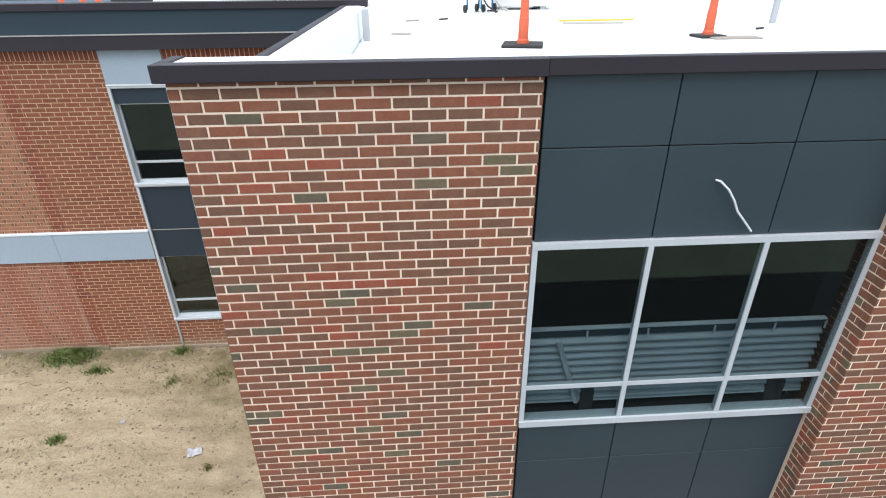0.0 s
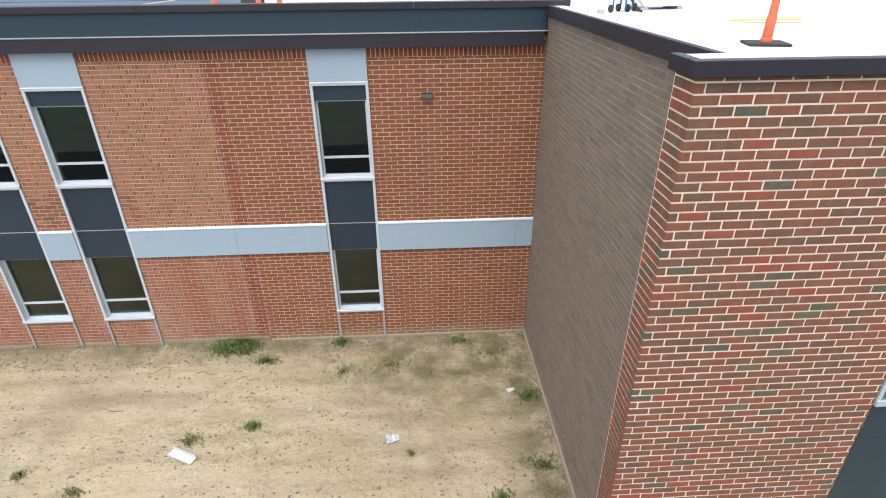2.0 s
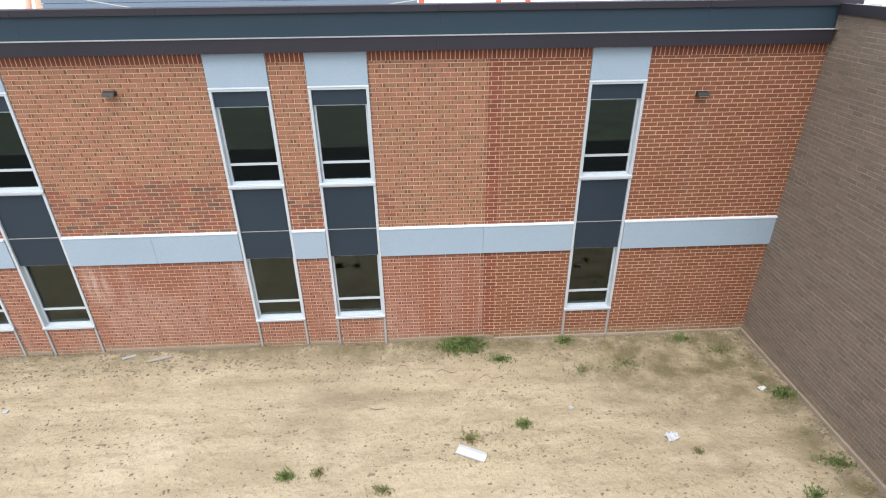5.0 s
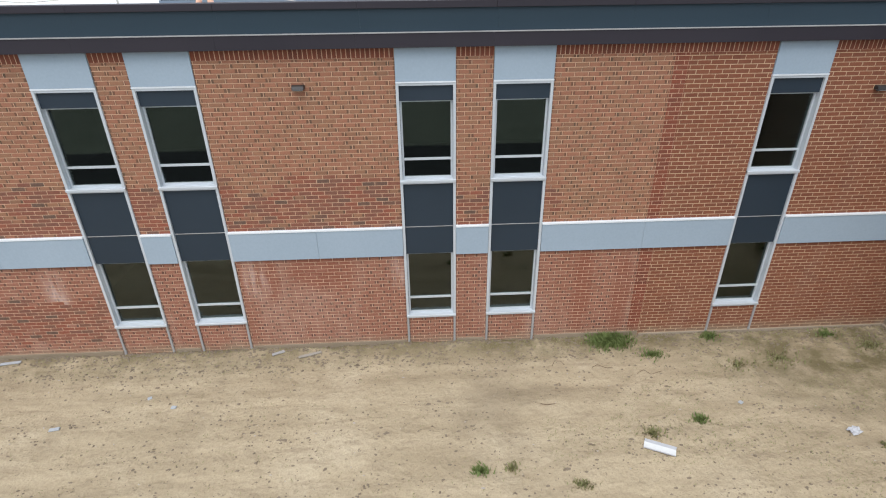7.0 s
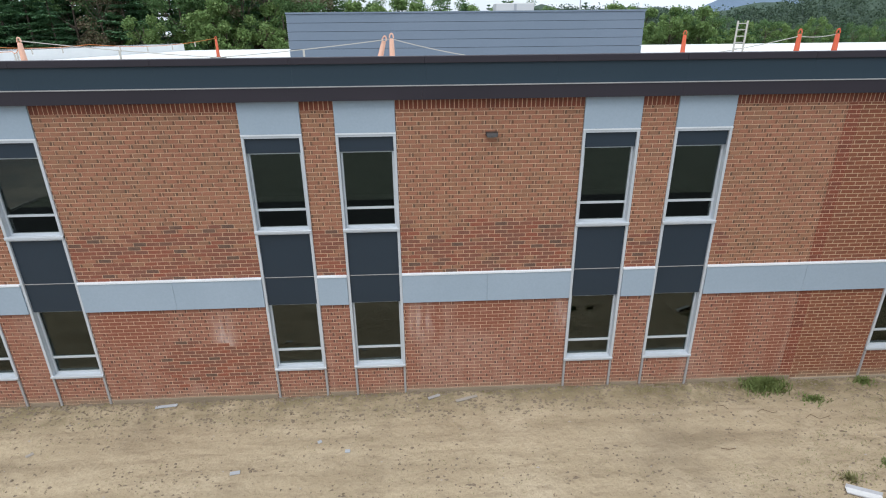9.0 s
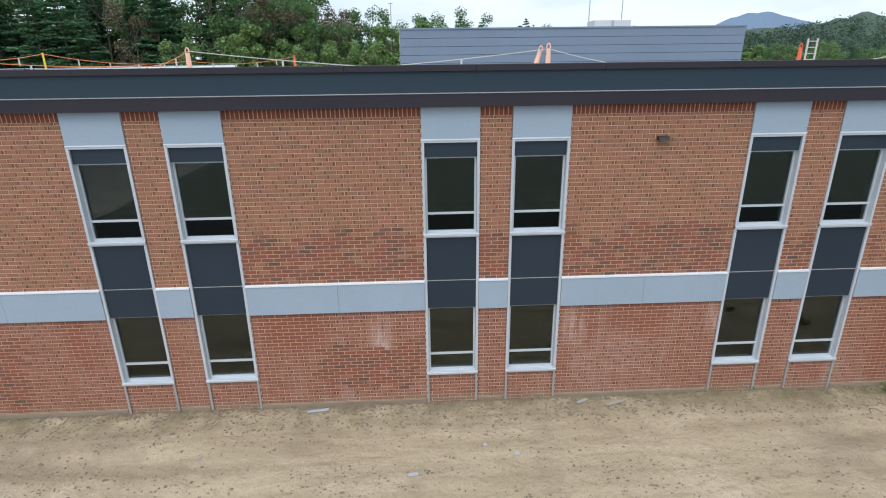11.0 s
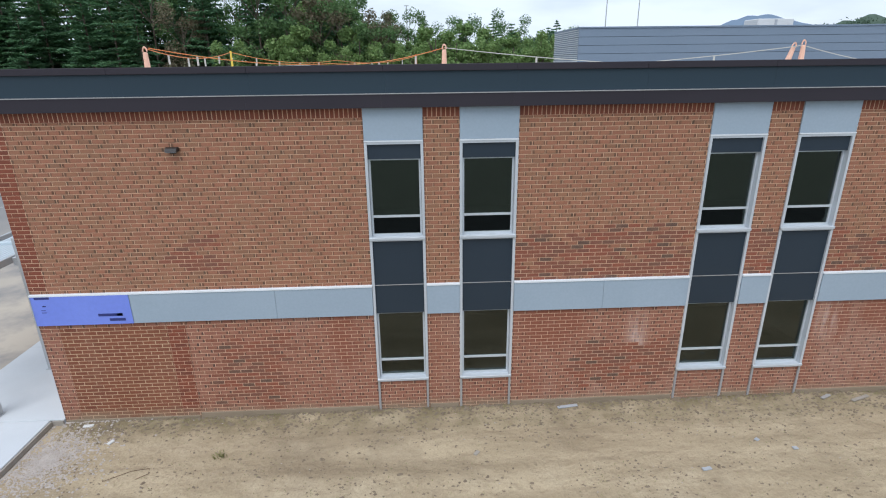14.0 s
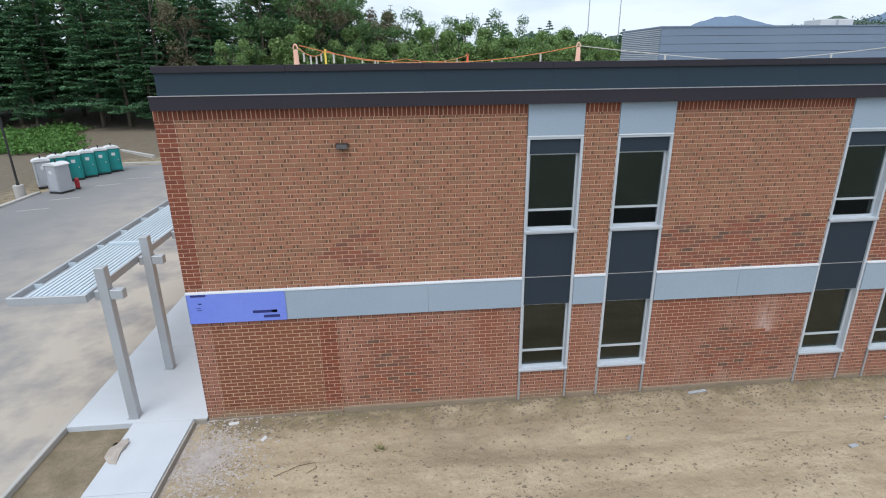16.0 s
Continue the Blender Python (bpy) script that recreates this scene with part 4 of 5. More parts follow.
film = thing("protective_film", "blue printed protective film on the end of the pale band", "film", (-37.83, WY - 0.062, 3.27))
part("sheet", boxes((-1.145, 1.15, -0.008, 0.0, -0.385, 0.385), (-1.15, -1.14, -0.008, 0.06, -0.385, 0.385)), BANNER, film)
for x0, x1, z0, z1 in ((0.35, 0.93, -0.17, -0.10), (0.80, 0.93, -0.17, -0.10), (0.60, 0.98, -0.30, -0.23), (-1.05, -0.70, 0.315, 0.37), (-0.9, -0.82, 0.12, 0.15), (-0.95, -0.85, 0.02, 0.035), (-0.95, -0.83, -0.04, -0.025)):
    part("print_mark", boxes((x0, x1, -0.012, -0.0085, z0, z1)), NAVY, film, "navy printed bar")


# ---- entrance canopy ----
def build_canopy():
    c = thing("entrance_canopy", "grey metal entrance canopy with slatted deck on square posts", "canopy", (-40.92, 12.68, 0.155))
    x0, x1, y0, y1, z0, z1 = -2.0, -0.24, -0.42, 10.5, 3.46, 3.66
    part("end_beam", boxes((x0, x1, y0, y0 + 0.08, z0, z1), bevel=0.01), CANOPY_GREY, c)
    part("side_beam", boxes((x0, x0 + 0.08, y0 + 0.082, y1, z0, z1), bevel=0.01), CANOPY_GREY, c)
    part("side_beam", boxes((x1 - 0.08, x1, y0 + 0.082, y1, z0, z1), bevel=0.01), CANOPY_GREY, c)
    n = 11
    for i in range(n):
        x = x0 + 0.32 + i * (x1 - x0 - 0.42) / n
        part("slat", boxes((x, x + 0.085, y0 + 0.085, y1, z1 - 0.12, z1 - 0.05), bevel=0.006), CANOPY_DECK, c)
    part("gutter", boxes((x0 + 0.085, x0 + 0.28, y0 + 0.085, y1, z1 - 0.16, z1 - 0.14)), CANOPY_GREY, c)
    for i in range(7):
        y = y0 + 0.9 + i * 1.5
        part("bracket", boxes((x0 + 0.085, x0 + 0.29, y, y + 0.03, z1 - 0.138, z1 - 0.02)), CANOPY_DECK, c)
    part("cross_rail", boxes((x0 + 0.4, x1 - 0.08, 3.55, 3.64, z1 - 0.048, z1 + 0.03), bevel=0.005), CANOPY_DECK, c)
    for y in (0.0, 2.4, 4.8):
        part("post", boxes((-0.115, 0.115, y - 0.115, y + 0.115, 0.02, 4.2), bevel=0.012), CANOPY_GREY, c)
        part("arm", boxes((0.117, 0.42, y - 0.10, y + 0.10, 3.38, 3.62), bevel=0.012), CANOPY_GREY, c)
        part("arm", boxes((x1 + 0.002, -0.117, y - 0.10, y + 0.10, 3.38, 3.62), bevel=0.012), CANOPY_GREY, c)
        part("base_plate", boxes((-0.15, 0.15, y - 0.15, y + 0.15, 0.0, 0.02)), CANOPY_GREY, c)


build_canopy()


# ---- the drive and what stands on it ----
kerb = thing("kerb", "pale concrete kerb round the drive", "kerb", kind="structure")
for i in range(14):
    part("kerb_stone", boxes((-60.3, -60.0, 8 + i * 2.4, 10.38 + i * 2.4, -0.1, 0.18), bevel=0.03), CURB, kerb)
for i in range(8):
    part("kerb_stone", boxes((-59.6 + i * 2.4, -57.22 + i * 2.4, 53.6, 53.9, -0.1, 0.18), bevel=0.03), CURB, kerb)
bank_kerb = thing("kerb", "pale concrete kerb at the foot of the bank", "kerb", (-63.5, 62.0, 0.05), -42, kind="structure")
for i in range(3):
    part("kerb_stone", boxes((i * 2.4, 2.38 + i * 2.4, -0.15, 0.15, -0.1, 0.25), bevel=0.03), CURB, bank_kerb)


def toilet_cabin(at, turn, body, label, group):
    t = thing("portable_toilet", label, "portable toilet", at, turn, group)
    part("skid", boxes((-0.55, 0.55, -0.57, 0.57, 0.0, 0.14), bevel=0.02), BLACK, t)
    part("cabin", boxes((-0.54, 0.54, -0.54, 0.56, 0.14, 2.05), bevel=0.03), body, t)
    door = part("door", boxes((-0.40, 0.40, -0.575, -0.545, 0.22, 1.98), bevel=0.02), body, t)
    part("latch", boxes((0.28, 0.36, -0.60, -0.577, 1.0, 1.12), bevel=0.008), GREY_PLASTIC, door)
    part("notice", boxes((-0.14, 0.14, -0.585, -0.577, 1.45, 1.70)), WHITE, door, "white notice on the door")
    for s in (-1, 1):
        a, b = sorted((s * 0.50, s * 0.42))
        part("corner_post", boxes((a, b, -0.59, -0.545, 0.16, 2.02), bevel=0.015), body, t)
    bm = bmesh.new()
    ends = []
    for y in (-0.62, 0.62):
        ends.append([bm.verts.new((0.60 * math.cos(a), y, 2.05 + 0.20 * math.sin(a))) for a in np.linspace(math.pi, 0, 9)])
    for k in range(8):
        bm.faces.new((ends[0][k], ends[0][k + 1], ends[1][k + 1], ends[1][k]))
    bm.faces.new(ends[0][::-1])
    bm.faces.new(ends[1])
    bm.faces.new((ends[0][0], ends[1][0], ends[1][-1], ends[0][-1]))
    bmesh.ops.recalc_face_normals(bm, faces=bm.faces[:])
    part("roof", bm, WHITE, t, "white domed roof")
    part("vent_pipe", lathe([(0.05, 2.2), (0.05, 2.42), (0.07, 2.42), (0.07, 2.46)], 8), BLACK, t)
    return t


for i in range(5):
    toilet_cabin((-60.68 + 0.5 * i, 45.52 + i * 1.15, 0.03), 34, TEAL, "teal portable toilet with white roof on the drive", "portable toilets on the drive")
toilet_cabin((-58.62, 41.75, 0.03), -20, GREY_PLASTIC, "grey portable toilet with pale roof on the drive", "portable toilets on the drive")
toilet_cabin((-60.9, 43.85, 0.03), 34, GREY_PLASTIC, "grey portable toilet with pale roof on the drive", "portable toilets on the drive")
cyl = thing("fire_extinguisher", "red wheeled extinguisher on the drive", "extinguisher", (-58.0, 42.75, 0.03))
part("cylinder", lathe([(0.12, 0.08), (0.16, 0.14), (0.16, 0.72), (0.10, 0.84), (0.04, 0.88)], 12), RED, cyl)
part("foot", boxes((-0.16, 0.16, -0.16, 0.16, 0.0, 0.079), bevel=0.01), BLACK, cyl)
part("handle", tube([(0.0, 0.0, 0.88), (0.0, 0.1, 0.98), (0.0, 0.22, 1.0)], 0.02), BLACK, cyl)

for x, y in ((-57.2, 39.5), (-56.4, 44.0), (-55.2, 46.5), (-54.0, 49.0), (-57.6, 36.5)):
    stripe = thing("road_marking", "faint worn white paint dash on the asphalt", "road marking", (x, y, 0.031), 20, "road markings", "structure")
    part("dash", boxes((-0.9, 0.9, -0.05, 0.05, 0.0, 0.004)), CURB, stripe)
lamp_post = thing("street_lamp", "black lamp post on a round concrete base", "street lamp", (-60.75, 40.5, 0.0))
part("base", lathe([(0.34, 0.0), (0.34, 0.86), (0.30, 0.92)], 20), CURB, lamp_post, "round concrete base")
part("pole", lathe([(0.10, 0.92), (0.10, 1.1), (0.075, 1.12), (0.06, 7.6)], 10), BLACK, lamp_post)
part("lamp_head", boxes((-0.2, 0.6, -0.16, 0.16, 7.55, 7.68), bevel=0.02), BLACK, lamp_post)

# ---- on the roofs ----
def penthouse():
    x0, x1, y0, y1, z1 = -23.52, -10.42, 21.33, 25.0, 10.03
    p = thing("roof_penthouse", "blue-grey metal plant screen on the roof", "penthouse", (0, 0, ROOF))
    part("frame", boxes((x0 + 0.05, x1 - 0.05, y0 + 0.05, y1 - 0.05, 0.0, z1 - ROOF - 0.06)), BLACK, p)
    n = 6
    h = (z1 - ROOF - 0.06) / n
    for i in range(n):
        z = i * h
        part("siding_board", boxes((x0, x1, y0, y0 + 0.049, z + 0.007, z + h - 0.004), bevel=0.006), SIDING, p)
        part("siding_board", boxes((x0, x0 + 0.049, y0 + 0.052, y1, z + 0.007, z + h - 0.004), bevel=0.006), SIDING, p)
    for i in range(24):
        z = i * h / 4
        part("side_rib", boxes((x0 - 0.03, x0 - 0.002, y0 + 0.06, y1 - 0.01, z + 0.016, z + 0.045)), CANOPY_GREY, p)
    part("cap", boxes((x0 - 0.03, x1 + 0.03, y0 - 0.03, y1 + 0.03, z1 - ROOF - 0.058, z1 - ROOF), bevel=0.006), SIDING, p)
    u = thing("air_handler", "pale metal air unit behind the plant screen", "air unit", (-14.95, 23.6, z1))
    part("casing", boxes((-0.75, 0.75, -0.5, 0.5, 0.0, 0.34), bevel=0.02), WHITE, u)
    part("grille", boxes((-0.05, 0.05, -0.515, -0.501, 0.03, 0.31)), GREY_PLASTIC, u)


penthouse()


def delineator(x, y, mat, label, height=1.1, base=ROOF, turn=0.0, wide=0.68):
    """A slim tapered barrier post with a loop on top and a flat rubber foot."""
    d = thing("barrier_post", label, "barrier post", (x, y, base), turn, "barrier posts on the roof")
    bm = boxes((-wide / 2, wide / 2, -wide / 2.3, wide / 2.3, 0.0, 0.05), bevel=0.015)
    part("foot", bm, BLACK, d, "black rubber foot")
    part("post", lathe([(0.105, 0.05), (0.10, 0.10), (0.085, 0.12), (0.08, 0.45), (0.074, 0.46), (0.055, height - 0.17), (0.045, height - 0.14)], 12), mat, d)
    loop = [(0.05 * math.cos(a), 0, height - 0.13 + 0.11 * math.sin(a)) for a in np.linspace(0, math.pi, 9)]
    part("loop", tube(loop, 0.018), mat, d)
    return d


for x, y in ((-36.2, 14.45), (-28.86, 15.08), (-19.5, 14.66)):
    delineator(x, y, PINK, "sun-bleached orange barrier post on the roof")
part_leg = delineator(-19.72, 14.75, PINK, "sun-bleached orange barrier post leaning on another", 1.05)
part_leg.matrix_world = pose(-19.95, 14.75, ROOF + 0.03, 0, 16, 0)
for x, y in ((-7.63, 15.05), (-8.3, 15.6), (-1.92, 13.95), (-29.6, 31.5), (-10.3, 18.2)):
    delineator(x, y, ORANGE, "orange barrier post with black foot on the roof")
delineator(1.92, 9.56, ORANGE, "orange barrier post with black foot on the roof", turn=-14)
delineator(5.57, 10.4, ORANGE, "orange barrier post with black foot on the roof", turn=8, wide=0.5)
mat_pad = thing("walkway_pad", "tan rubber pad under a barrier post", "pad", (5.95, 10.15, ROOF))
part("pad", boxes((-0.45, 0.45, -0.16, 0.16, 0.0, 0.03), bevel=0.008), TIMBER, mat_pad)
stand = thing("warning_stand", "thin yellow warning line stand on the roof", "stand", (-36.2, 20.9, ROOF))
part("pole", tube([(0, 0, 0.04), (0, 0, 1.12)], 0.035), YELLOW, stand)
part("foot", boxes((-0.3, 0.3, -0.3, 0.3, 0, 0.04), bevel=0.01), BLACK, stand)


def rope(points, drop, mat, label, flags=0, flag_mat=None):
    r = thing("warning_rope", label, "rope", points[0], group="warning ropes")
    o = Vector(points[0])
    for a, b in zip(points, points[1:]):
        line = sag(Vector(a) - o, Vector(b) - o, drop)
        part("cord", tube(line, 0.011, 5), mat, r)
        for k in range(flags):
            p = line[1 + int((k + 0.5) * 9 / flags)]
            part("pennant", boxes((p.x - 0.025, p.x + 0.025, p.y - 0.004, p.y + 0.004, p.z - 0.24, p.z - 0.01)), flag_mat or mat, r)


rope([(-36.2, 14.45, 9.25), (-36.2, 20.9, 9.28), (-33.2, 26.0, 9.0), (-29.6, 31.5, 9.2)], 0.22, ROPE_ORANGE, "orange warning rope with pennants across the roof", 4, ROPE_PALE)
rope([(-36.1, 14.45, 9.25), (-32.6, 20.2, 8.85), (-28.86, 15.08, 9.2)], 0.15, ROPE_ORANGE, "orange warning rope with pennants across the roof", 3, ROPE_PALE)
rope([(-28.86, 15.08, 9.2), (-24.0, 15.0, 8.75), (-19.5, 14.66, 9.15)], 0.03, ROPE_PALE, "pale rope strung between barrier posts", 1)
rope([(-19.5, 14.66, 9.15), (-16.8, 14.7, 8.62), (-12.0, 14.9, 8.6), (-8.3, 15.6, 9.1), (-7.63, 15.05, 9.15)], 0.05, ROPE_PALE, "pale rope strung between barrier posts")

ladder = thing("roof_ladder", "pale metal ladder rising at the far roof edge", "ladder", (-2.3, 28.9, ROOF))
for s in (-0.25, 0.25):
    part("rail", boxes((s - 0.035, s + 0.035, -0.03, 0.03, 0.0, 1.55)), ROPE_PALE, ladder)
for i in range(5):
    part("rung", boxes((-0.214, 0.214, -0.02, 0.02, 0.2 + i * 0.3, 0.24 + i * 0.3)), ROPE_PALE, ladder)


def standpipe(x, y, h, w):
    s = thing("roof_vent", "grey sheet-metal vent post on the white roof", "vent", (x, y, ROOF), group="roof vents")
    part("post", boxes((-w / 2, w / 2, -0.05, 0.05, 0.02, h), bevel=0.01), GREY_PLASTIC, s)
    part("flange", boxes((-w / 2 - 0.05, w / 2 + 0.05, -0.1, 0.1, 0.0, 0.02)), MEMBRANE, s)


standpipe(-1.02 + 0.25, 10.5, 0.55, 0.12)
standpipe(8.25, 12.7, 0.5, 0.12)


def pump_cart(x, y):
    c = thing("seaming_machine", "blue wheeled roofing machine on the white roof", "machine", (x, y, ROOF), 15, "roofing machines")
    part("tank", lathe([(0.16, 0.35), (0.19, 0.40), (0.19, 0.95), (0.12, 1.02)], 12), BLUE_PAINT, c)
    for s in (-1, 1):
        part("frame_tube", tube([(s * 0.22, 0, 0.08), (s * 0.22, 0, 1.0), (s * 0.18, 0.1, 1.25)], 0.03), BLUE_PAINT, c)
        w = lathe([(0.05, -0.03), (0.11, -0.03), (0.11, 0.03), (0.05, 0.03)], 12)
        bmesh.ops.rotate(w, cent=(0, 0, 0), matrix=Matrix.Rotation(math.pi / 2, 3, "Y"), verts=w.verts[:])
        bmesh.ops.translate(w, vec=(s * 0.29, 0, 0.11), verts=w.verts[:])
        part("wheel", w, BLACK, c)
    part("hose", tube([(0.1, -0.2, 0.5), (0.25, -0.4, 0.2), (0.5, -0.45, 0.03), (0.65, -0.2, 0.03), (0.5, 0.0, 0.04), (0.35, -0.2, 0.05)], 0.025), BLACK if x < 2 else ROPE_PALE, c)


pump_cart(1.95, 17.2)
pump_cart(2.35, 17.7)
unit = thing("roof_unit", "white metal air unit on the white roof", "air unit", (3.6, 18.6, ROOF))
part("casing", boxes((-0.9, 0.9, -0.6, 0.6, 0.1, 1.2), bevel=0.02), WHITE, unit)
for s in (-0.6, 0.6):
    part("skid", boxes((s - 0.08, s + 0.08, -0.55, 0.55, 0.0, 0.1)), GREY_PLASTIC, unit)
for x, y, l, turn, mat, lab in ((0.1, 14.6, 0.35, 20, TIMBER, "small grey offcut on the roof"), (-0.16, 11.6, 0.4, -10, GREY_STRIP, "small grey offcut on the roof"), (7.3, 11.6, 0.25, 30, BLACK, "small dark offcut on the roof"), (4.3, 13.3, 1.4, -4, ROPE_PALE, "long pale strip lying on the roof"), (4.6, 14.0, 1.9, 3, YELLOW, "yellow pole lying on the roof"), (0.9, 14.9, 0.3, 40, BLACK, "small dark offcut on the roof"), (-13.0, 17.0, 4.0, 2, BLACK, "black pipe lying on the roof")):
    o = thing("offcut", lab, "offcut", (x, y, ROOF), turn, "offcuts on the roof")
    part("strip", boxes((-l / 2, l / 2, -0.025, 0.025, 0.0, 0.04), bevel=0.01), mat, o)

# loose white cable that hangs out of the panels
cable = thing("loose_cable", "short white cable hanging from the charcoal panel", "cable", (2.70, BY, 7.68))
part("cord", tube([(0, 0.03, 0.01), (0.02, -0.03, 0.015), (0.10, -0.05, -0.06), (0.17, -0.055, -0.16), (0.23, -0.05, -0.27), (0.33, -0.04, -0.38), (0.43, -0.03, -0.49)], 0.010, 7), CABLE, cable)


# ---- scraps and growth on the bare soil ----
def scrap(name, at, turn, size, mat, label, crumple=0.0):
    s = thing(name, label, name.replace("_", " "), (at[0], at[1], ground_height(*at) + 0.006), turn)
    if crumple:
        bm = bmesh.new()
        bmesh.ops.create_grid(bm, x_segments=6, y_segments=6, size=0.5)
        for v in bm.verts:
            v.co = Vector((v.co.x * size[0], v.co.y * size[1], 0.012 + crumple * abs(noise.noise((v.co.x * 5 + at[0], v.co.y * 5, 3)))))
        bmesh.ops.solidify(bm, geom=bm.faces[:], thickness=0.004)
    else:
        bm = boxes((-size[0] / 2, size[0] / 2, -size[1] / 2, size[1] / 2, 0.0, size[2]), bevel=0.004)
    part("piece", bm, mat, s)


angle = thing("white_offcut", "white metal angle offcut lying on the soil", "metal offcut", (-9.6, 8.38, ground_height(-9.6, 8.38) + 0.035), -26)
part("flange", boxes((-0.33, 0.33, -0.09, 0.09, 0.0, 0.006)), WHITE, angle)
part("web", boxes((-0.33, 0.33, 0.091, 0.098, 0.0, 0.09)), DULL_WHITE, angle)
part("lip", boxes((-0.33, 0.33, -0.10, -0.091, 0.0, 0.025)), DULL_WHITE, angle)
scrap("paper_scrap", (-5.01, 8.62), 20, (0.3, 0.2), DULL_WHITE, "crumpled white paper on the soil", 0.16)
scrap("paper_scrap", (-2.1, 10.02), 20, (0.2, 0.12), WHITE, "crumpled white paper on the soil", 0.06)
for x, y, turn, l, mat in ((-25.8, 12.2, 8, 0.55, GREY_PLASTIC), (-18.66, 12.2, 25, 0.35, GREY_STRIP), (-17.78, 12.08, 18, 0.62, TIMBER), (-23.25, 9.76, 10, 0.22, GREY_PLASTIC), (-20.78, 10.34, 0, 0.12, GREY_PLASTIC), (-37.4, 11.54, 60, 0.16, WHITE), (-28.4, 10.69, 50, 0.16, TIMBER), (-38.3, 12.2, 10, 0.25, WHITE), (-21.5, 10.7, 30, 0.1, GREY_PLASTIC), (-7.04, 9.7, 30, 0.1, GREY_PLASTIC)):
    scrap("wood_scrap" if mat is TIMBER else "metal_scrap", (x, y), turn, (l, 0.09, 0.03), mat, "weathered scrap lying on the soil" if mat is TIMBER else "pale scrap lying on the soil")


for pts in (((-11.32, 11.2), (-11.2, 11.42), (-11.05, 11.38), (-10.98, 11.24)), ((-10.27, 11.13), (-10.1, 11.22), (-9.9, 11.1), (-9.72, 11.14)), ((-9.15, 10.87), (-8.95, 10.98), (-8.8, 10.82), (-8.52, 10.87)), ((-11.9, 9.9), (-11.75, 9.83), (-11.55, 9.88)),
            ((-36.9, 10.22), (-36.4, 10.5), (-36.05, 10.62), (-35.98, 10.42), (-36.2, 10.25))):
    x, y = pts[0]
    w = thing("bent_wire", "bent rusty wire lying on the soil", "wire", (x, y, ground_height(x, y) + 0.012))
    part("strand", tube([(a - x, b - y, ground_height(a, b) - ground_height(x, y) + 0.01 * (k % 2)) for k, (a, b) in enumerate(pts)], 0.006, 5), RUSTY_WIRE, w)


def tuft(x, y, r, n, mat, label, tall=0.12):
    g = thing("grass_tuft" if mat is GRASS else "weed_clump", label, "grass" if mat is GRASS else "weed", (x, y, ground_height(x, y) - 0.01))
    v, f = [], []
    for i in range(int(n * 0.7)):
        d, a = r * abs(random.gauss(0, 0.55)), random.uniform(0, math.tau)
        cx, cy = d * math.cos(a) * 1.3, d * math.sin(a) * 0.8
        h, lean, w, t = (tall + 0.08 * (n > 2000)) * random.uniform(0.5, 1.2), random.uniform(0.2, 1.0), random.uniform(0.008, 0.02), random.uniform(0, math.tau)
        dx, dy = math.cos(t), math.sin(t)
        k = len(v)
        v += [(cx - dy * w, cy + dx * w, 0), (cx + dy * w, cy - dx * w, 0), (cx + dx * h * lean * 0.5 + dy * w * 0.8, cy + dy * h * lean * 0.5 - dx * w * 0.8, h * 0.7), (cx + dx * h * lean, cy + dy * h * lean, h)]
        f += [(k, k + 1, k + 2), (k, k + 2, k + 3)]
    me = bpy.data.meshes.new("blades")
    me.from_pydata(v, [], f)
    me.materials.append(mat)
    ob = tagged(new("blades", me), kind="stuff")
    ob.parent = g


for x, y, r, n, mat in ((-9.5, 12.18, 0.46, 2600, GRASS), (-6.6, 12.2, 0.24, 350, GRASS), (-3.24, 12.1, 0.3, 300, GRASS), (-8.55, 11.5, 0.26, 300, GRASS), (-8.3, 9.2, 0.17, 260, GRASS), (-13.56, 8.05, 0.17, 300, GRASS),
                        (-12.9, 8.1, 0.17, 120, WEED), (-11.5, 7.6, 0.2, 150, WEED), (-9.6, 8.82, 0.24, 160, WEED), (-1.7, 9.8, 0.32, 420, GRASS), (-1.78, 7.73, 0.32, 380, GRASS), (-2.75, 7.0, 0.2, 220, GRASS), (-4.6, 8.2, 0.12, 70, WEED), (-5.2, 11.2, 0.6, 260, WEED), (-6.4, 11.0, 0.4, 160, WEED), (-2.4, 11.6, 0.5, 240, WEED), (-34.5, 10.9, 0.18, 60, WEED), (-1.75, 6.4, 0.3, 260, GRASS)):
    tuft(x, y, r, n, mat, "green grass tuft growing in bare soil" if mat is GRASS else "sparse dull weeds growing in bare soil")


def scatter(name, label, n, where, size, mat, sides=5):
    """Small lumps on the soil, joined, for nobody could count them."""
    v, f = [], []
    for i in range(n):
        x, y = where()
        s = size * random.uniform(0.35, 1.0) ** 1.5
        k, z = len(v), ground_height(x, y)
        turn, long = random.uniform(0, math.tau), random.uniform(0.8, 2.2)
        for j in range(sides):
            a = turn + j * math.tau / sides
            q = s * random.uniform(0.5, 1.3)
            v.append((x + q * math.cos(a) * long, y + q * math.sin(a), z - 0.004))
            v.append((x + 0.6 * q * math.cos(a), y + 0.6 * q * math.sin(a), z + s * random.uniform(0.5, 0.8)))
        for j in range(sides):
            p, q = k + 2 * j, k + 2 * ((j + 1) % sides)
            f.append((p, q, q + 1, p + 1))
        f.append(tuple(k + 2 * j + 1 for j in range(sides)))
    me = bpy.data.meshes.new(name)
    me.from_pydata(v, [], f)
    me.materials.append(mat)
    return tagged(new(name, me), label, name.replace("_", " "), kind="stuff")


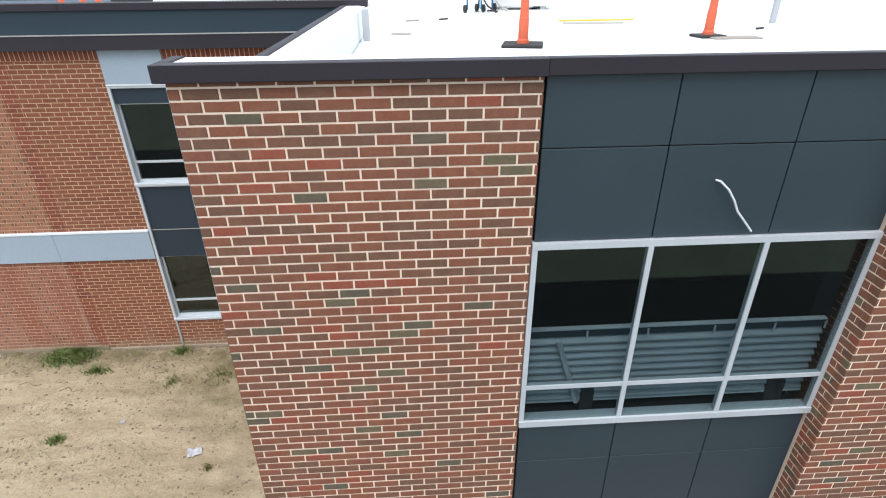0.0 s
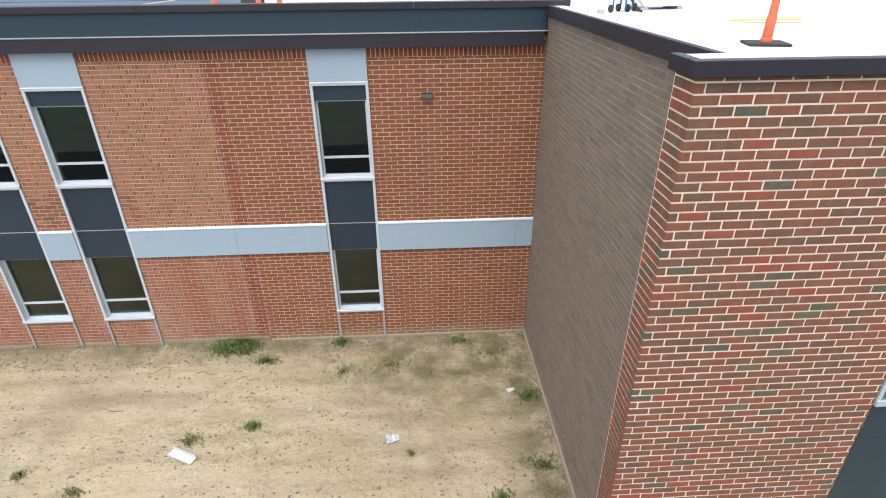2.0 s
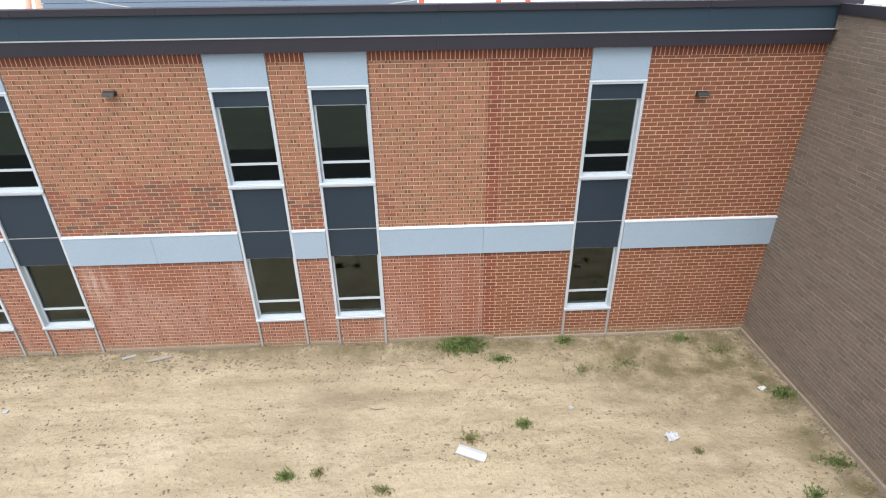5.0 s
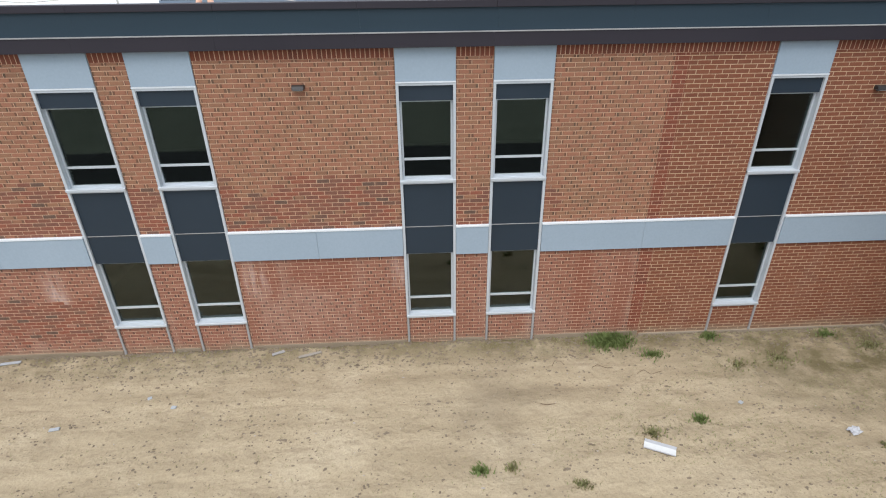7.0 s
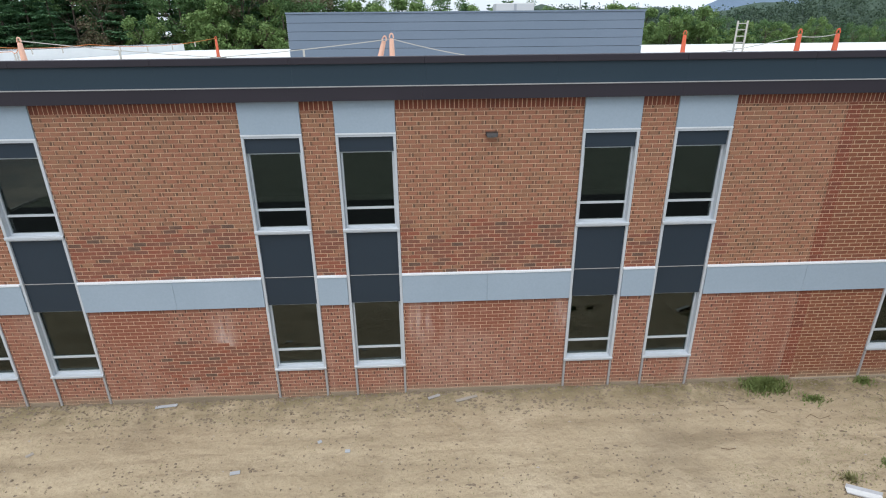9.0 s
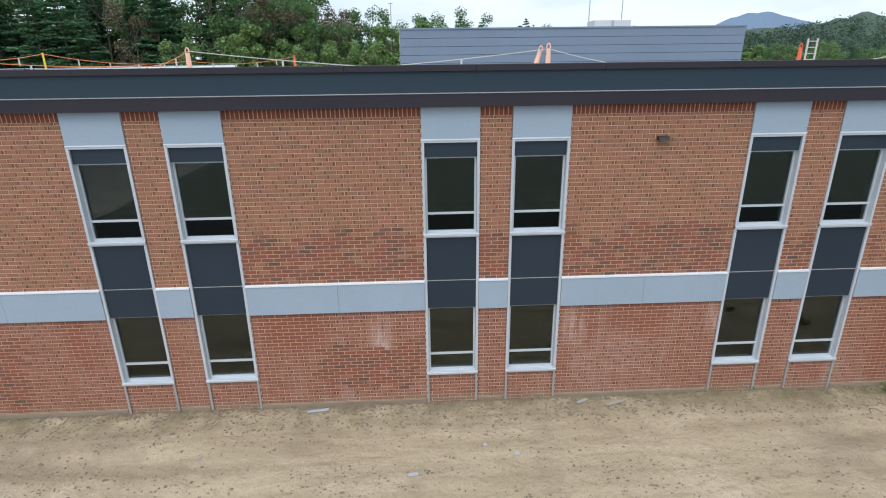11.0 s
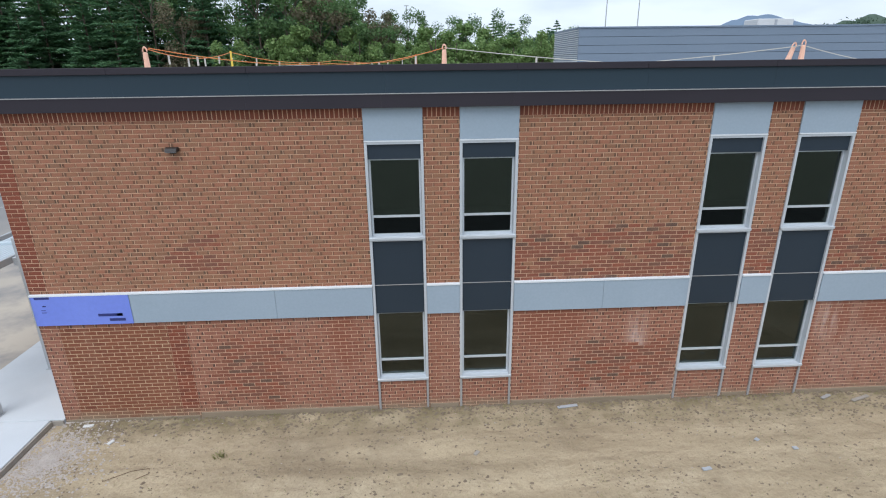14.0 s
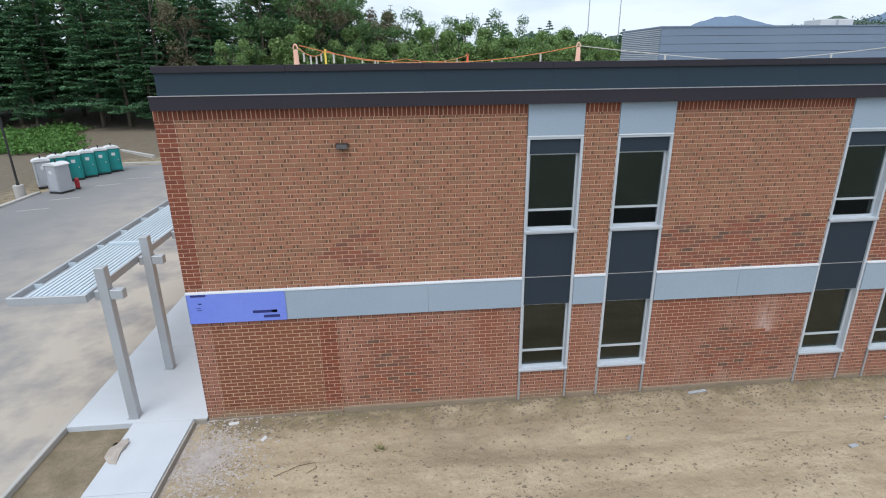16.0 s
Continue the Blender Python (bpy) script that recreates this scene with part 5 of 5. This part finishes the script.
def on_soil():
    while True:
        x, y = random.uniform(-38.5, -1.5), random.uniform(2.5, WY - 0.05)
        if noise.noise((x * 0.5, y * 1.0, 11)) + random.uniform(-0.45, 0.45) > 0:
            return x, y


def at_foot():
    return random.uniform(-38.8, -1.5), WY - 0.03 - 0.9 * random.random() ** 2.5


def near_corner():
    a, d = random.uniform(0, math.tau), abs(random.gauss(0, 0.75))
    return min(-37.0 + random.random(), max(-39.25, -38.6 + d * math.cos(a))), min(WY - 0.05, 11.0 + 1.3 * d * math.sin(a))


def along_side():
    return INNER - 0.08 - 0.8 * random.random() ** 2, random.uniform(4.6, WY - 0.1)


scatter("soil_clods", "dark clods scattered over bare soil", 8500, on_soil, 0.032, CLOD)
scatter("soil_clods", "larger dry clods strewn over bare soil", 260, on_soil, 0.05, CLOD, 7)
scatter("soil_clods", "dark clods scattered along the foot of the wall", 4200, at_foot, 0.04, CLOD)
scatter("soil_clods", "dark clods along the side wall", 500, along_side, 0.045, CLOD)
scatter("pale_pebbles", "small pale pebbles on bare soil", 700, on_soil, 0.022, STONE)
scatter("rubble", "pale crushed stone rubble beside the walk", 4200, near_corner, 0.034, RUBBLE)


def at_tufts():
    while True:
        x, y = random.uniform(-12, -1.5), random.uniform(6, WY - 0.05)
        if noise.noise((x * 0.4, y * 0.5, 21)) > 0.12 - 0.25 * (x > -7 and y > 10):
            return x, y


def weeds_film():
    v, f = [], []
    for i in range(16000):
        x, y = (at_tufts, on_soil, at_foot, on_soil)[i % 4]()
        z, t, h = ground_height(x, y), random.uniform(0, math.tau), random.uniform(0.015, 0.05)
        dx, dy, k = math.cos(t), math.sin(t), len(v)
        v += [(x - dy * 0.01, y + dx * 0.01, z), (x + dy * 0.01, y - dx * 0.01, z), (x + dx * h, y + dy * h, z + h * 0.7)]
        f.append((k, k + 1, k + 2))
    me = bpy.data.meshes.new("sprouts")
    me.from_pydata(v, [], f)
    me.materials.append(WEED)
    tagged(new("sprouts", me), "thin weedy sprouts over bare soil", "weeds", kind="stuff")


weeds_film()
bed = thing("stone_slab", "broken concrete lump on the edge of the walk", "stone", (-40.75, 11.35, 0.162))
bm = bmesh.new()
bmesh.ops.create_icosphere(bm, subdivisions=2, radius=0.3)
for v in bm.verts:
    k = 1 + 0.8 * noise.noise(v.co * 6) + 0.4 * noise.noise(v.co * 15)
    v.co = Vector((v.co.x * 0.65 * k, v.co.y * 1.3 * k, max(0.0, v.co.z * 0.25 * k)))
part("lump", bm, STONE, bed)


# ---- woods, hills and sky line ----
def leaf_mesh(name, spots, size, mat, flat=0.5):
    """Many small leaf clumps, each a bent pair of triangles, round the given spots."""
    v, f = [], []
    for p in spots:
        a = Vector((random.gauss(0, 1), random.gauss(0, 1), random.gauss(0, flat))).normalized() * size * random.uniform(0.6, 1.3)
        b = a.cross(Vector((random.gauss(0, 1), random.gauss(0, 1), random.gauss(0, 1)))).normalized() * size * random.uniform(0.4, 0.8)
        k = len(v)
        v += [p - a, p + b, p + a, p - b + Vector((0, 0, size * 0.25))]
        f += [(k, k + 1, k + 2), (k, k + 2, k + 3)]
    me = bpy.data.meshes.new(name)
    me.from_pydata([tuple(p) for p in v], [], f)
    me.materials.append(mat)
    return me


def pine(h, seed):
    random.seed(seed)
    t = thing("pine_tree", "tall dark green pine at the wood's edge", "tree", group="trees of the wood")
    limbs = tube([(0, 0, -0.3), (0.1, 0.05, h * 0.4), (0, 0.1, h * 0.97)], h * 0.014, 7, 0.03)
    v, f = [], []
    z = h * 0.13
    while z < h * 0.985:
        reach = h * 0.25 * (1 - (z / h) ** 1.5) ** 0.85 * random.uniform(0.65, 1.1) + 0.12
        for k in range(random.randint(4, 6)):
            a = random.uniform(0, math.tau)
            r = reach * random.uniform(0.55, 1.1)
            out, side = Vector((math.cos(a), math.sin(a), 0)), Vector((-math.sin(a), math.cos(a), 0))
            root, lift = Vector((0, 0, z)), r * random.uniform(-0.1, 0.22)
            if k < 3:
                tube([root, root + out * r * 0.9 + Vector((0, 0, lift * 0.9))], 0.03, 3, 0.008, limbs)
            for j in range(int(20 + 48 * r)):
                u = 0.12 + 0.88 * random.random() ** 0.7
                w = 0.30 * r * (1.15 - u) + 0.06
                p = root + out * (r * u) + side * random.gauss(0, w) + Vector((0, 0, lift * u + random.gauss(0, 0.05) - 0.05 * r * u * u))
                d = (out * random.uniform(0.4, 1.0) + side * random.gauss(0, 0.6) + Vector((0, 0, random.gauss(0.05, 0.2)))).normalized() * random.uniform(0.14, 0.26)
                e = d.cross(Vector((random.gauss(0, 0.5), random.gauss(0, 0.5), 1))).normalized() * random.uniform(0.04, 0.08)
                n = len(v)
                v += [tuple(p - d), tuple(p + e), tuple(p + d + Vector((0, 0, -0.03))), tuple(p - e)]
                f += [(n, n + 1, n + 2), (n, n + 2, n + 3)]
        z += h * 0.034 * random.uniform(0.7, 1.3)
    part("trunk", limbs, BARK, t)
    me = bpy.data.meshes.new("crown")
    me.from_pydata(v, [], f)
    me.materials.append(PINE)
    c = new("crown", me)
    c.parent = t
    return t


def broadleaf(h, seed, mat, label):
    random.seed(seed)
    t = thing("broadleaf_tree", label, "tree", group="trees of the wood")
    limbs = tube([(0, 0, -0.3), (0.2, 0.1, h * 0.35), (0.1, 0.3, h * 0.8)], h * 0.014, 7, 0.04)
    spots = []
    for k in range(26):
        z = h * random.uniform(0.2, 0.95)
        a, r = random.uniform(0, math.tau), h * 0.22 * math.sqrt(max(0.05, 1 - ((z / h - 0.5) / 0.55) ** 2)) * random.uniform(0.5, 1.1)
        tip = Vector((r * math.cos(a), r * math.sin(a), z))
        tube([(0.1, 0.1, z * 0.75), tip], 0.05, 4, 0.015, limbs)
        s = h * random.uniform(0.05, 0.085)
        for j in range(230):
            d = Vector((random.gauss(0, 1), random.gauss(0, 1), random.gauss(0, 0.75))).normalized() * s * random.random() ** 0.4
            spots.append(tip + d)
    part("trunk", limbs, BARK, t)
    c = new("crown", leaf_mesh("crown", spots, 0.135, mat, 0.7))
    c.parent = t
    return t


def plant_wood():
    pines = [pine(15, 11), pine(17, 12), pine(13, 13)]
    dark = [broadleaf(15, 21, LEAF, "green broadleaf tree at the wood's edge"), broadleaf(13, 22, LEAF, "green broadleaf tree at the wood's edge")]
    pale = [broadleaf(9, 31, LEAF_PALE, "young pale green tree before the wood"), broadleaf(11, 32, LEAF_PALE, "young pale green tree before the wood")]
    dry = [broadleaf(13, 41, LEAF_DRY, "browning tree among green pines")]
    random.seed(77)
    first = set()

    def put(proto, x, y, s):
        m = pose(x, y, ground_height(x, y) - 0.2, 0, 0, random.uniform(0, 360)) @ Matrix.Scale(s, 4)
        if proto in first:
            o = copy_thing(proto, m)
            o.scale = (s, s, s)
        else:
            first.add(proto)
            proto.matrix_world = m

    tall = {p: t for p, t in zip(pines + dark + pale + dry, (15, 17, 13, 15, 13, 9, 11, 13))}

    def crest(x):
        """How high the wood's skyline stands at x: high on the bank, lower where it falls away."""
        return 24.5 if x < -46 else 24.5 - 5.7 * (x + 46) / 9 if x < -37 else 18.8 - 1.0 * (x + 37) / 49 if x < 12 else max(11.0, 17.8 - (x - 12) * 0.07)

    for row in range(5):
        for i in range(28):
            x = -150 + i * 4.2 + random.uniform(-1.8, 1.8)
            y = 80 + row * 6 + random.uniform(-2.5, 2.5) + max(0.0, (x + 62) * 0.25) - max(0.0, (-95 - x) * 0.35)
            r = random.random()
            proto = random.choice(pines) if r < 0.74 else dry[0] if r < 0.82 and row < 2 else random.choice(dark)
            put(proto, x, y, crest(x) * random.uniform(0.70, 1.0) / tall[proto] * (0.88 + 0.06 * row))
    for row in range(4):
        for i in range(46):
            x = -48 + i * 4.6 + random.uniform(-2.2, 2.2)
            y = 96 + 0.28 * (x + 34) + row * 8 + random.uniform(-3, 3)
            r = random.random()
            proto = random.choice(pines) if r < 0.2 else random.choice(dark) if r < 0.45 else random.choice(pale)
            put(proto, x, y, crest(x) * random.uniform(0.72, 1.0) / tall[proto])
    for i in range(22):
        x = -54 + i * 3.4 + random.uniform(-1, 1)
        proto = random.choice(pale)
        put(proto, x, 82 + 0.25 * (x + 46) + random.uniform(-3, 3), random.uniform(11.5, 16.0) / tall[proto])


plant_wood()


def undergrowth():
    random.seed(5)
    spots = []
    for i in range(900):
        y = random.uniform(61.5, 78)
        x = -36.5 - 0.511 * (y + 1.6) - 42 * random.random() ** 1.3 + random.gauss(0, 0.8)
        s = random.uniform(0.3, 0.8) * (0.5 + max(0.0, noise.noise((x * 0.15, y * 0.3, 3)) + 0.5))
        c = Vector((x, y, ground_height(x, y) + s * 0.3))
        spots += [c + Vector((random.gauss(0, s * 0.9), random.gauss(0, s * 0.9), abs(random.gauss(0, s * 0.4)))) for k in range(34)]
    tagged(new("undergrowth", leaf_mesh("undergrowth", spots, 0.2, LUSH, 0.7)), "bright green undergrowth at the wood's edge", "bushes", kind="stuff")


undergrowth()
# the blue-grey base colour paints in the distance haze over the wooded ridge
RIDGE_BLUE = surface("ridge_haze_blue", (0.13, 0.19, 0.27), (0.16, 0.22, 0.30), 0.004, 0.05, 1.0, 0.0)
RIDGE_GREEN = surface("dark_wooded_hill", (0.06, 0.10, 0.075), (0.10, 0.14, 0.10), 0.03, 0.22, 1.0, 0.0, grain=0.95)


def ridge(name, label, y, x0, x1, shape, mat, rough):
    n = 160
    bm = bmesh.new()
    rows = []
    for j, (back, k) in enumerate(((0, 0.0), (0.04, 0.55), (0.10, 1.0), (0.3, 0.0))):
        line = []
        for i in range(n + 1):
            u = i / n
            h = shape(u) * k * (1 + (rough * noise.noise((u * 60, j * 2.0, 1)) if k else 0)) - 5 * (k == 0)
            line.append(bm.verts.new((x0 + (x1 - x0) * u, y * (1 + back), h)))
        rows.append(line)
    for a, b in zip(rows, rows[1:]):
        for i in range(n):
            bm.faces.new((a[i], a[i + 1], b[i + 1], b[i]))
    tagged(link_mesh(name, bm, mat), label, "hill", kind="structure")


ridge("backdrop_ridge", "mountain ridge on the skyline, haze put into its blue colour", 2400, 300, 4200, lambda u: 60 + 115 * math.exp(-((u - 0.31) / 0.07) ** 2) + 170 * min(1.0, max(0.0, (u - 0.30) / 0.25)) + 20 * math.sin(u * 23), RIDGE_BLUE, 0.05)
ridge("backdrop_hill", "dark wooded hill in the distance", 420, 60, 900, lambda u: 22 + 14 * min(1.0, u / 0.35) + 4 * math.sin(u * 19 + 1) + 2.5 * math.sin(u * 61), RIDGE_GREEN, 0.10)
# muted greens with the haze of distance already in the colour
FAR_LEAF = leaf_paint("far_leaves", [(0.0, (0.045, 0.085, 0.055)), (0.5, (0.07, 0.115, 0.07)), (1.0, (0.10, 0.15, 0.09))])


def far_woods():
    random.seed(9)
    spots = []
    for i in range(1500):
        u, k = random.random() ** 1.4, random.random()
        x, y = 40 + 860 * u, 412 + 40 * k
        top = (22 + 14 * min(1.0, max(0.0, x - 60) / 294) + 4 * math.sin((x - 60) / 840 * 19 + 1)) * (0.35 + 0.65 * k)
        r = random.uniform(2.0, 4.0)
        spots += [Vector((x, y, top)) + Vector((random.gauss(0, r), random.gauss(0, r), min(r, random.gauss(0, r * 0.5)))) for j in range(26)]
    tagged(new("far_woods", leaf_mesh("far_woods", spots, 0.9, FAR_LEAF, 0.7)), "green woods on the distant hill, haze put into the leaf colour", "woods", kind="stuff")


far_woods()
for x, y, h in ((-32.8, 240.0, 31.0), (43.0, 218.0, 34.0), (57.0, 222.0, 36.0)):
    m = thing("floodlight_mast", "tall grey floodlight mast beyond the trees", "mast", (x, y, 0), group="floodlight masts")
    part("pole", lathe([(0.30, 0.0), (0.16, h)], 8), CANOPY_GREY, m)
    part("lamp_bar", boxes((-0.9, 0.9, -0.2, 0.2, h, h + 0.25)), CANOPY_GREY, m)

# ---- brickwork, laid last ----
build_block()
build_right_pier()
build_brown_wall()
build_long_wall()
